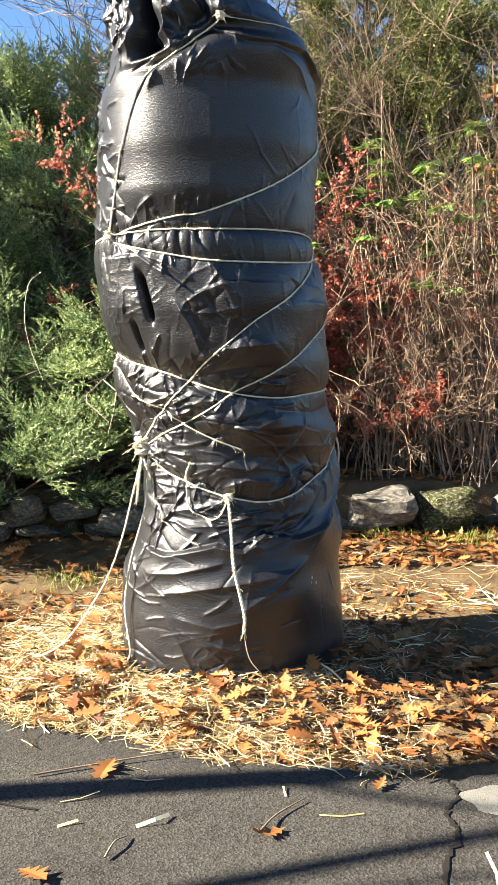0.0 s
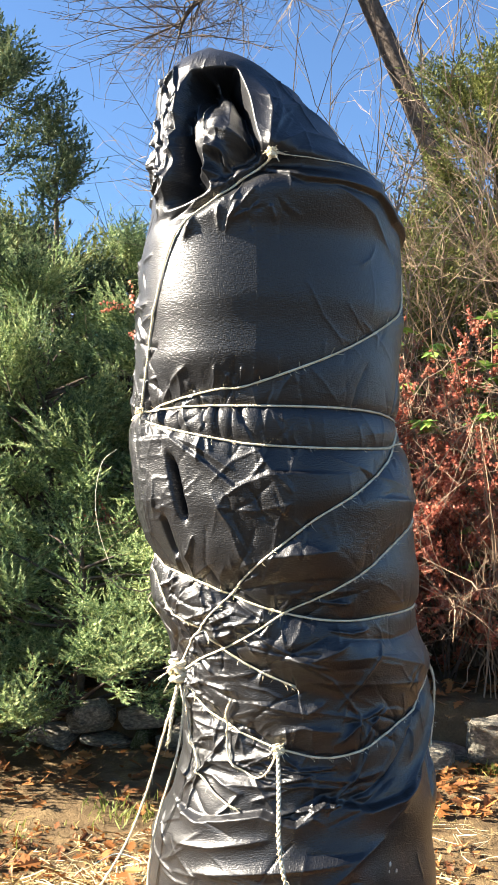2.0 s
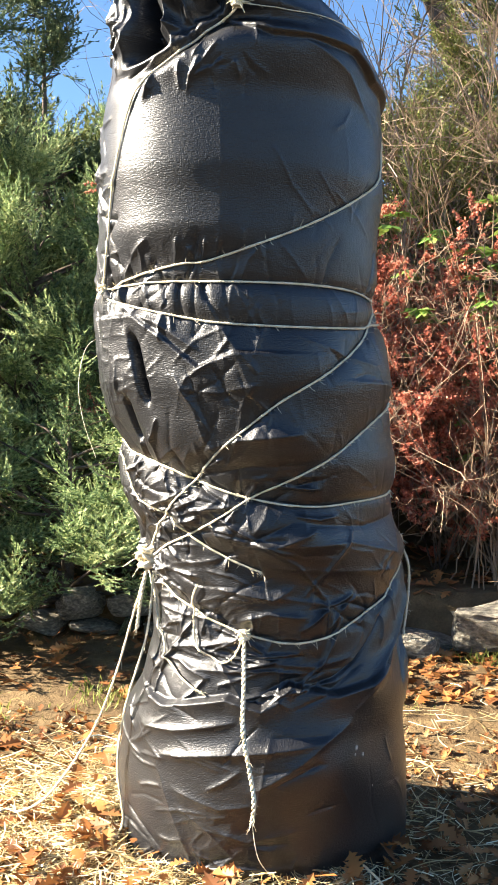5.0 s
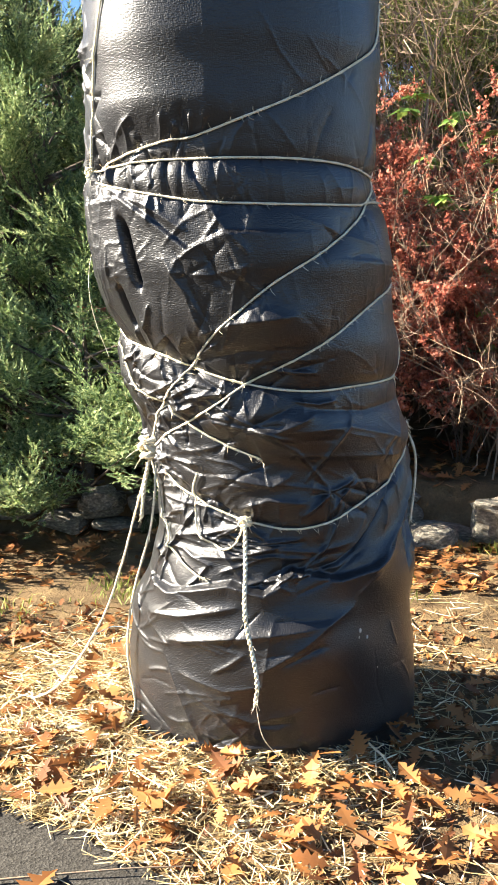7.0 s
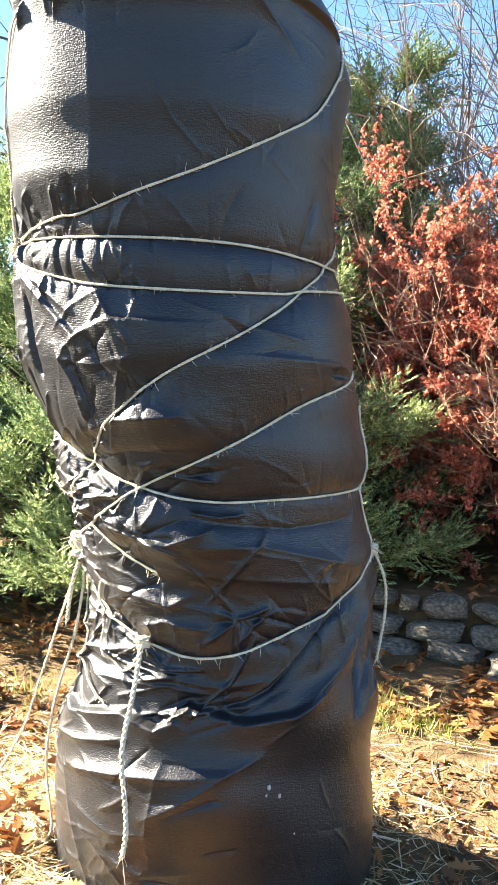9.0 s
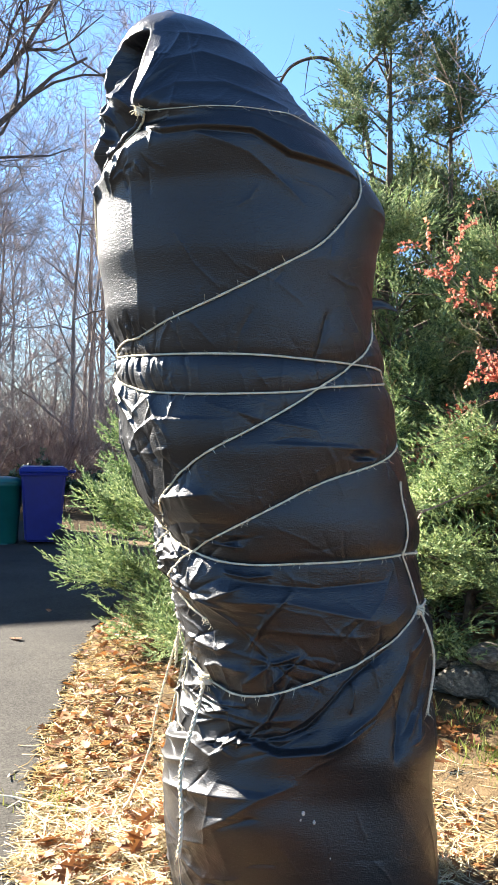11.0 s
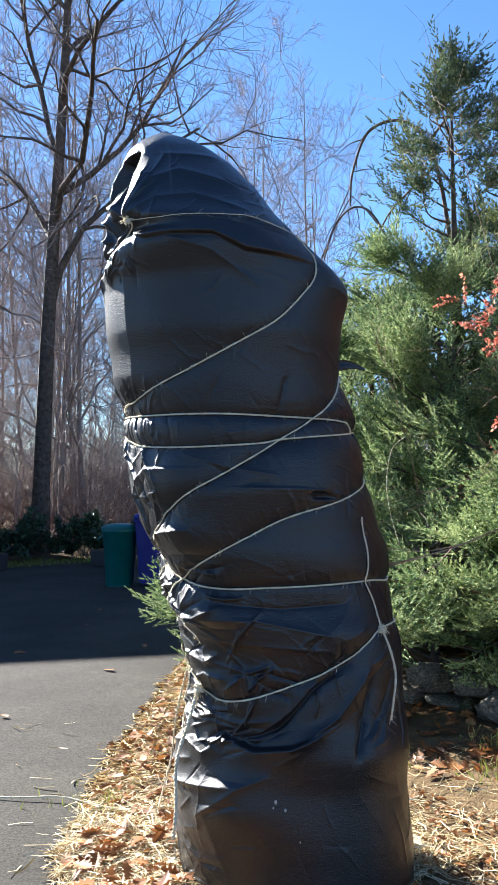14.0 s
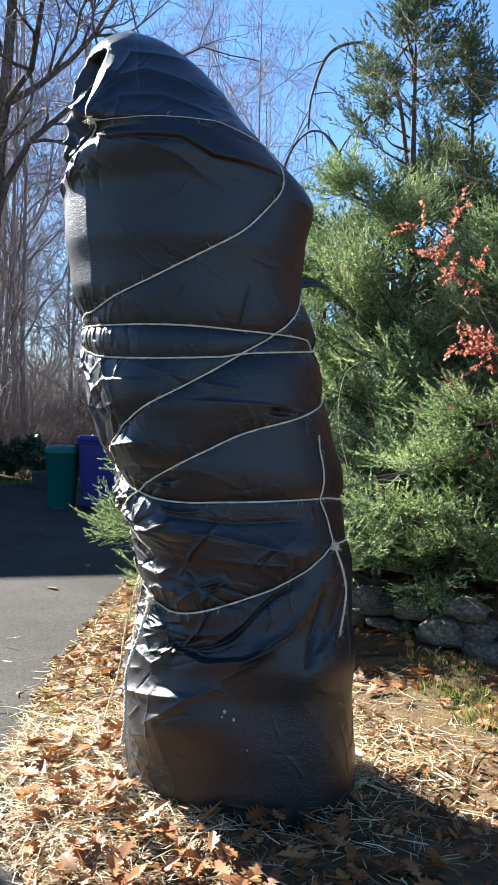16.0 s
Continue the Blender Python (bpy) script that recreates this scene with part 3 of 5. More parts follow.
    tuck = 0.105 * lump + 0.050 * (ridges(cells(30) + z * 3, z * 7, 30, 61, 1.5) - 0.55) + 0.034 * (ridges(cells(50) - z * 4, z * 15, 50, 62, 1.6) - 0.5)
    d = d + hollow * (tuck - 0.125)
    # rolled rim round the hollow
    rim = np.exp(-((g - left) / 0.16) ** 2) * step(0.0, 0.2, h) * (1 - step(0.9, 1.05, h))
    d = d + rim * (0.012 + 0.026 * (ridges(cells(40), z * 16, 40, 66, 1.8) - 0.5))
    # shoulder of the sheet that stands off on the far side
    d = d + 0.075 * np.exp(-(bearing_gap(th, 50) / 0.6) ** 2 - ((z - 2.40) / 0.13) ** 2)
    for path, amp, w, kind in CREASES:
        d = d + lay(th, z, path, amp, w, kind)
    return d * (1 - step(2.98, 3.06, z))


def wrap_radius(th, z):
    r = np.interp(z, PROFILE[:, 0], PROFILE[:, 3]) - 0.026 * step(1.85, 2.15, z) + 0.012 * np.exp(-(bearing_gap(th, -10) / 0.9) ** 2) * step(0.85, 1.0, z) * (1 - step(1.7, 1.9, z)) - 0.03 * np.exp(-(bearing_gap(th, -168) / 0.6) ** 2) * step(1.85, 2.5, z) * (1 - step(2.8, 2.95, z))
    r = r + 0.045 * np.exp(-(bearing_gap(th, -170) / 0.55) ** 2) * (1 - step(0.45, 0.62, z)) + 0.055 * np.maximum(0, np.cos(th + radians(70))) ** 3 * np.exp(-((z - 1.6) / 0.45) ** 4)
    r = r + 0.034 * np.exp(-(bearing_gap(th, 2) / 0.6) ** 2) * (1 - step(0.58, 0.75, z))
    return np.maximum(r + wrap_detail(th, z) - np.interp(z, ZS, BIAS), 0.004)


def wrap_middle(z):
    return np.interp(z, PROFILE[:, 0], PROFILE[:, 1]), np.interp(z, PROFILE[:, 0], PROFILE[:, 2])


def blur(a, n):
    k = np.exp(-(np.arange(-n, n + 1) / (n / 2)) ** 2)
    k /= k.sum()
    return np.convolve(np.pad(a, n, mode="edge"), k, mode="valid")


for k in (1, 2, 3):  # soften the profile's corners
    fine = np.linspace(-0.02, 3.075, 311)
    PROFILE_K = blur(np.interp(fine, PROFILE[:, 0], PROFILE[:, k]), 4)
    PROFILE = PROFILE if k > 1 else np.c_[fine, np.interp(fine, PROFILE[:, 0], PROFILE[:, 1]), np.interp(fine, PROFILE[:, 0], PROFILE[:, 2]), np.interp(fine, PROFILE[:, 0], PROFILE[:, 3])]
    PROFILE[:, k] = PROFILE_K

TG, ZG = np.meshgrid(TH, ZS)
# the folds neither widen nor narrow the whole
BIAS = np.where((ZS < 2.55), blur(wrap_detail(TG, ZG).mean(1), 12), 0.0) * (1 - step(2.4, 2.55, ZS))
RG = wrap_radius(TG, ZG)
MX, MY = wrap_middle(ZG)
V = np.stack([MX + RG * np.cos(TG), MY + RG * np.sin(TG), ZG], -1).reshape(-1, 3)
idx = np.arange(NZ * NTH).reshape(NZ, NTH)
nxt = np.roll(idx, -1, 1)
quads = np.stack([idx[:-1], nxt[:-1], nxt[1:], idx[1:]], -1).reshape(-1, 4)
uvs = np.stack([np.abs(TG - radians(111)) * 0.46, ZG], -1).reshape(-1, 2)
wrapped = part("wrapped_shrub", mesh("wrapped_shrub", V, quads, M_WRAP, True, uvs))
tagged(wrapped, "tall shrub wrapped in black woven plastic sheeting for winter", "wrapped shrub")


def on_wrap(deg, z, off=0.006):
    th = radians(deg)
    x, y = wrap_middle(z)
    r = float(wrap_radius(np.array([th]), np.array([z]))[0]) + off
    return (float(x) + r * math.cos(th), float(y) + r * math.sin(th), z)


def sheet_strip(name, points, widths, label):
    """A loose tongue of the sheet, doubled for thickness."""
    p = smooth_line(points, 8)
    w = np.interp(np.linspace(0, 1, len(p)), np.linspace(0, 1, len(widths)), widths)
    d = unit(np.gradient(p, axis=0))
    s = unit(np.cross(d, [0.2, 0.3, 1.0]))
    s = np.cross(s, d)
    rows = [p + s * (w * k)[:, None] + np.cross(s, d) * (0.25 * w * math.sin(k * 3))[:, None] for k in (-1, -0.5, 0, 0.5, 1)]
    V = np.concatenate([np.stack(rows, 1), np.stack(rows, 1) + np.cross(s, d)[:, None] * 0.003]).reshape(-1, 3)
    n = len(p)
    F = []
    for layer in (0, n * 5):
        for i in range(n - 1):
            for j in range(4):
                a = layer + i * 5 + j
                F.append((a, a + 1, a + 6, a + 5))
    return part(name, mesh(name, V, np.array(F), M_WRAP, True, V[:, [0, 2]]), wrapped, label)


sheet_strip("torn_strip", [on_wrap(50, 2.10, -0.02), on_wrap(51, 2.105, 0.03), on_wrap(52, 2.10, 0.07), on_wrap(53, 2.085, 0.11)], [0.022, 0.02, 0.012, 0.003], "torn black plastic strip sticking out")


# pale specks of dirt stuck to the bag
M_SPECK, nt, b = material("pale_dirt", 0.9, 0.1)
nt.links.new(ramp(nt, noise_tex(nt, 200, 3), [(0.3, (0.3, 0.29, 0.27)), (0.7, (0.6, 0.58, 0.54))]), b.inputs["Base Color"])
for deg, z, size in ((-46, 0.475, 0.007), (-42, 0.445, 0.006), (-47, 0.455, 0.004), (-36, 0.33, 0.003)):
    bm = bmesh.new()
    bmesh.ops.create_icosphere(bm, subdivisions=2, radius=size, matrix=Matrix.Rotation(radians(deg), 4, "Z") @ Matrix.Diagonal((0.3, 0.8, 1.2, 1)))
    for v in bm.verts:
        v.co *= 1 + 0.3 * noise.noise(v.co * 300 + Vector((deg, 0, 0)))
    part("dirt_speck", bm_mesh("dirt_speck", bm, M_SPECK, True), wrapped, "pale speck of dirt").location = on_wrap(deg, z, 0.001)


# ---------- twine ----------
def rope(name, pts, label, thick=0.0036, seed=0, fuzz=60, ends=True, group="twine on the wrap", mat=None):
    """Two twisted strands along the points, with loose fibres."""
    rr = np.random.RandomState(seed)
    p = np.asarray(pts, float)
    seg = np.linalg.norm(np.diff(p, axis=0), axis=1)
    s = np.r_[0, np.cumsum(seg)]
    n = max(int(s[-1] / 0.005), 8)
    u = np.linspace(0, s[-1], n)
    p = np.stack([np.interp(u, s, p[:, k]) for k in range(3)], 1)
    d = unit(np.gradient(p, axis=0))
    ref = np.array([0.31, -0.2, 0.93]) if abs(d[:, 2]).mean() < 0.8 else np.array([1.0, 0.2, 0.1])
    a = unit(np.cross(d, ref))
    c = np.cross(d, a)
    ph = u / max(0.016, thick * 5.0) * 2 * np.pi
    wob = 1 + 0.15 * np.sin(u * 90 + seed)
    lines = []
    for k in (0, np.pi):
        lines.append((p + 0.55 * thick * (np.cos(ph + k)[:, None] * a + np.sin(ph + k)[:, None] * c), 0.62 * thick * wob))
    ob = part(name, mesh(name, *tubes(lines, 5), mat or M_TWINE, True))
    tagged(ob, label, "twine", group)
    if fuzz:
        m = max(int(fuzz * s[-1]), 4)
        i = rr.randint(0, n, m)
        if ends:
            i = np.r_[i, np.full(10, n - 1)]
        e = rr.normal(0, 1, (len(i), 3))
        L = rr.uniform(0.006, 0.028, (len(i), 1))
        hairs = []
        for q, ee, ll in zip(p[i], unit(e), L):
            hairs.append((np.array([q, q + ee * ll * 0.5 + d[0] * ll * 0.2, q + ee * ll * 0.8 + d[0] * ll * 0.6]), np.array([0.0007, 0.0006, 0.0003])))
        tagged(part("fibre_fuzz", mesh("fibre_fuzz", *tubes(hairs, 3), M_TWINE), ob), kind="stuff")
    return ob


def wrapped_run(run, name="twine", label="", seed=0, thick=0.0036, lift=0.005):
    q = smooth_line(run, 26)
    th, z = np.radians(q[:, 0]), q[:, 1]
    r = wrap_radius(th, z)
    r = np.maximum(r, blur(r, 8)) + lift
    r = blur(r, 2)
    x, y = wrap_middle(z)
    return rope(name, np.stack([x + r * np.cos(th), y + r * np.sin(th), z], 1), label, thick, seed)


wrapped_run(BELT_UP, label="pale sisal twine belted tightly round the wrap", seed=1)
wrapped_run(BELT_LOW, label="pale sisal twine drawn across black plastic", seed=2)
wrapped_run(CLIMB, label="pale sisal twine climbing aslant over the wrap", seed=3)
wrapped_run(CROSS_A, label="pale sisal twine crossing diagonally to the knot", seed=4)
wrapped_run(CROSS_B, label="pale sisal twine crossing diagonally to the knot", seed=5)
wrapped_run(WAIST, label="pale sisal twine tied round the wrap's waist", seed=6)
wrapped_run(SLANT, label="pale sisal twine slanting across creased plastic", seed=7)
wrapped_run(SWAG, label="pale sisal twine hanging in a low swag", seed=8)
wrapped_run([(-78, 2.605), (-94, 2.54), (-110, 2.46), (-120, 2.36), (-128, 2.22), (-135, 2.09), (-141, 1.89)], label="pale sisal twine running down from the crown's knot", seed=9, thick=0.0036)
wrapped_run([(-114, 0.985), (-121, 0.9), (-118, 0.80), (-106, 0.748), (-100, 0.765), (-96, 0.838)], label="loose twine loop hanging on black plastic", seed=10, lift=0.012)
wrapped_run([(-158, 0.99), (-150, 0.87), (-142, 0.78), (-125, 0.69), (-111, 0.645)], label="pale sisal twine strand lying on black plastic", seed=11, lift=0.01)
wrapped_run([(-78, 2.61), (-57, 2.6), (-36, 2.602), (-2, 2.606), (18, 2.585), (60, 2.55)], label="thin pale twine round the bunched crown", seed=12, thick=0.0016)
wrapped_run([(17, 1.497), (13, 1.38), (10, 1.255), (13, 1.173), (13, 1.074)], label="vertical pale twine strand on the shaded wrap", seed=13)


def knot(at, size, label, seed):
    """A lump of wound turns with frayed ends."""
    rr = np.random.RandomState(seed)
    t = np.linspace(0, 2 * np.pi * 5, 120)
    p = np.stack([np.cos(t) * (1 + 0.3 * np.cos(t * 0.4)), np.sin(t * 1.0 + 0.4) * 0.9, np.cos(t * 0.63 + 1)], 1) * size * 0.5
    ob = part("twine_knot", mesh("twine_knot", *tubes([(p + at, np.full(len(p), size * 0.16))], 5), M_TWINE, True))
    lines = []
    for _ in range(26):
        e = unit(rr.normal(0, 1, 3)) * size * rr.uniform(0.8, 1.9)
        lines.append((smooth_line([at, at + e * 0.6, at + e + [0, 0, -0.3 * size]], 4), np.linspace(0.0016, 0.0006, 9)))
    tagged(part("fray", mesh("fray", *tubes(lines, 4), M_TWINE, True), ob), kind="stuff")
    return tagged(ob, label, "knot", "twine on the wrap")


BUNDLE = np.array(on_wrap(-153, 1.03, 0.022))
knot(BUNDLE, 0.06, "frayed bundle of knotted sisal twine", 1)
knot(np.array(on_wrap(-141, 1.885, 0.008)), 0.026, "small twine knot at the upper belt", 2)
knot(np.array(on_wrap(-78, 2.61, 0.010)), 0.022, "small twine knot at the bunched crown", 3)
knot(np.array(on_wrap(-96, 0.838, 0.012)), 0.026, "twine knot above a frayed tail", 4)
knot(np.array(on_wrap(14, 1.074, 0.01)), 0.024, "twine knot on the shaded wrap", 5)
k0 = np.array(on_wrap(-96, 0.838, 0.016))
rope("twine_tail", smooth_line([k0, k0 + [0.01, -0.05, -0.12], k0 + [0.02, -0.11, -0.26], k0 + [0.05, -0.13, -0.40], k0 + [0.06, -0.14, -0.46], k0 + [0.055, -0.145, -0.52]]), "thick frayed twine tail hanging down the wrap", 0.0068, 21, 60)
rope("twine_tail", smooth_line([k0 + [0.055, -0.145, -0.515], k0 + [0.075, -0.14, -0.62], k0 + [0.12, -0.12, -0.69]]), "thin thread end below a frayed tail", 0.0012, 22, 0)
rope("twine_tail", smooth_line([BUNDLE, BUNDLE + [-0.05, -0.03, -0.2], BUNDLE + [-0.11, -0.05, -0.42], BUNDLE + [-0.20, -0.02, -0.62], BUNDLE + [-0.36, 0.02, -0.85], (-0.95, 4.16, 0.075), (-1.01, 4.25, 0.05), (-1.12, 4.05, 0.045), (-1.35, 3.97, 0.03), (-1.52, 3.9, 0.025), (-1.72, 3.68, 0.012), (-2.0, 3.5, 0.009)]), "long pale twine end trailing over straw and driveway", 0.0044, 23)
rope("twine_tail", smooth_line([BUNDLE + [0.02, -0.01, 0], BUNDLE + [0.0, -0.03, -0.25], BUNDLE + [-0.07, -0.03, -0.5], BUNDLE + [-0.10, -0.02, -0.7], BUNDLE + [-0.085, 0.0, -0.9], BUNDLE + [-0.11, 0.01, -0.965]]), "pale twine end hanging to the straw", 0.0044, 24)
rope("twine_tail", smooth_line([BUNDLE, BUNDLE + [-0.02, -0.03, -0.12], BUNDLE + [-0.035, -0.03, -0.24]]), "short frayed twine end", 0.0065, 25, 90)
k1 = np.array(on_wrap(14, 1.074, 0.012))
rope("twine_tail", smooth_line([k1, k1 + [0.035, 0.01, -0.08], k1 + [0.04, 0.03, -0.18], k1 + [0.025, 0.02, -0.34]]), "pale twine tail hanging on the shaded wrap", 0.0048, 26, 90)
rope("twine_strand", smooth_line([(-1.30, 6.15, 1.90), (-1.37, 6.1, 1.82), (-1.40, 6.08, 1.62), (-1.37, 6.08, 1.42), (-1.30, 6.09, 1.22)]), "thin pale strand hanging from a juniper branch", 0.0022, 27, 0, group="strands")
rope("string", smooth_line([(-1.0, 4.9, 0.05), (-0.92, 4.98, 0.07), (-0.8, 4.93, 0.06), (-0.86, 4.85, 0.05), (-0.72, 4.8, 0.05)]), "pale blue plastic string on the straw", 0.0018, 28, 0, group="strands", mat=M_BLUESTRING)


# ---------- stone wall ----------
stone_wall = tagged(new("stone_wall"), "low dry-laid fieldstone retaining wall", "stone wall", kind="structure")


def stone_mesh(seed, mat):
    rr = random.Random(seed)
    bm = bmesh.new()
    bmesh.ops.create_icosphere(bm, subdivisions=3, radius=1.0)
    off = Vector((rr.uniform(-50, 50), rr.uniform(-50, 50), rr.uniform(-50, 50)))
    cuts = [(Vector((rr.uniform(-1, 1), rr.uniform(-1, 1), rr.uniform(-1, 1))).normalized(), rr.uniform(0.6, 0.9)) for _ in range(11)]
    for v in bm.verts:
        p = Vector([math.copysign(abs(c) ** 0.4, c) for c in v.co]) * 0.8
        for nrm, lim in cuts:
            k = p.dot(nrm)
            if k > lim:
                p -= nrm * (k - lim) * 0.9
        p *= 1 + 0.16 * noise.noise(p * 1.1 + off) + 0.05 * noise.noise(p * 4 + off)
        v.co = p
    return bm_mesh("stone", bm, mat, False)


STONES = [stone_mesh(s, M_STONE) for s in range(7)] + [stone_mesh(20 + s, M_MOSS) for s in range(3)]
rs = random.Random(5)
for course, (zc, hh) in enumerate(((0.13, 0.075), (0.25, 0.075), (0.36, 0.07))):
    x = -3.5 + 0.1 * course
    while x < 4.2:
        if (course == 2 and x < -0.9) or (course > 0 and 0.3 < x < 2.2):
            x += 0.3
            continue
        w = rs.choice((rs.uniform(0.06, 0.11), rs.uniform(0.12, 0.20), rs.uniform(0.18, 0.27)))
        face = 6.74 + 0.05 * math.sin(x * 1.7) + 0.05 * course
        st = part("stone", STONES[rs.choice([0, 1, 2, 3, 4, 5, 6, 0, 1, 2, 3, 4, 5, 6, 7]) if not 0.95 < x < 1.6 else 7 + rs.randrange(3)], stone_wall)
        st.matrix_basis = pose(x + w, face + rs.uniform(-0.03, 0.04), zc + rs.uniform(-0.02, 0.03), rs.uniform(-9, 9), rs.uniform(-7, 7), rs.uniform(-14, 14)) @ Matrix.Diagonal((w * 1.12, rs.uniform(0.13, 0.18), hh * rs.uniform(0.75, 1.35), 1))
        x += 2 * w * 0.98
for x, y, z, sx, sy, sz, k in ((0.90, 6.58, 0.27, 0.30, 0.20, 0.17, 1), (0.48, 6.50, 0.15, 0.17, 0.15, 0.10, 4), (1.38, 6.60, 0.24, 0.27, 0.19, 0.18, 7), (1.95, 6.64, 0.26, 0.32, 0.2, 0.18, 3), (-0.9, 6.62, 0.2, 0.2, 0.15, 0.13, 2), (-0.72, 6.6, 0.38, 0.17, 0.14, 0.09, 5), (-1.55, 6.55, 0.32, 0.14, 0.12, 0.09, 3)):
    st = part("stone", STONES[k], stone_wall)
    st.matrix_basis = pose(x, y, z, 5, -6, 20 * math.sin(x * 7)) @ Matrix.Diagonal((sx, sy, sz, 1))


# ---------- plants ----------
def shrub_lines(rng, base, height, spread, stems, levels=3, lean=(0, 0), kids=5, r0=0.012, curl=0.55):
    """Branching stems, as lines with radii; also the twig ends."""
    lines, ends = [], []

    def grow(p, d, L, r, lev):
        n = 4
        q = [p]
        dd = d.copy()
        for _ in range(n - 1):
            dd = unit(dd + rng.normal(0, curl, 3) * 0.5 + np.array([0, 0, 0.05]))
            q.append(q[-1] + dd * L / (n - 1))
        q = np.array(q)
        lines.append((q, np.linspace(r, r * 0.45, n)))
        if lev <= 0:
            ends.append(q)
            return
        for _ in range(kids):
            k = rng.uniform(0.25, 1.0)
            i = min(int(k * (n - 1)), n - 2)
            at = q[i] + (q[i + 1] - q[i]) * (k * (n - 1) - i)
            nd = unit(unit(q[i + 1] - q[i]) + rng.normal(0, 0.55, 3) + np.array([0, 0, 0.15]))
            grow(at, nd, L * rng.uniform(0.28, 0.52), max(r * 0.55, 0.0016), lev - 1)

    for _ in range(stems):
        a = rng.uniform(0, 2 * np.pi)
        d = unit(np.array([np.cos(a) * spread + lean[0], np.sin(a) * spread + lean[1], 1.0]))
        grow(np.array(base, float) + np.array([np.cos(a), np.sin(a), 0]) * rng.uniform(0, 0.15) * spread, d, height * rng.uniform(0.5, 0.75), r0 * rng.uniform(0.7, 1.1), levels - 1)
    return lines, ends


def sprays(rng, p, d, length, per, needle, width):
    """Feathery sprays: short overlapping scales to both sides of each way, in one plane, drooping a little."""
    n = len(p)
    k = np.linspace(0.05, 1.0, per)[None, :, None]
    d = unit(d)
    at = p[:, None] + d[:, None] * (length[:, None, None] * k) + np.array([0, 0, 0.12]) * (length[:, None, None] * k ** 2)
    side = unit(np.cross(d, rng.normal(0, 0.5, (n, 3)) + [0, 0, 1]))[:, None]
    sign = np.where(np.arange(per) % 2, 1.0, -1.0)[None, :, None]
    way = unit(d[:, None] + side * sign * (0.75 - 0.35 * k) + rng.normal(0, 0.22, (n, per, 3)))
    nd = (needle * rng.uniform(0.7, 1.3, (n, per)) * (1.2 - 0.5 * k[..., 0])).ravel()
    at, way = at.reshape(-1, 3), way.reshape(-1, 3)
    s = unit(np.cross(way, rng.normal(0, 1, way.shape))) * (nd * width)[:, None]
    V = np.stack([at - s, at + s, at + way * nd[:, None]], 1).reshape(-1, 3)
    return V, np.arange(len(V)).reshape(-1, 3)


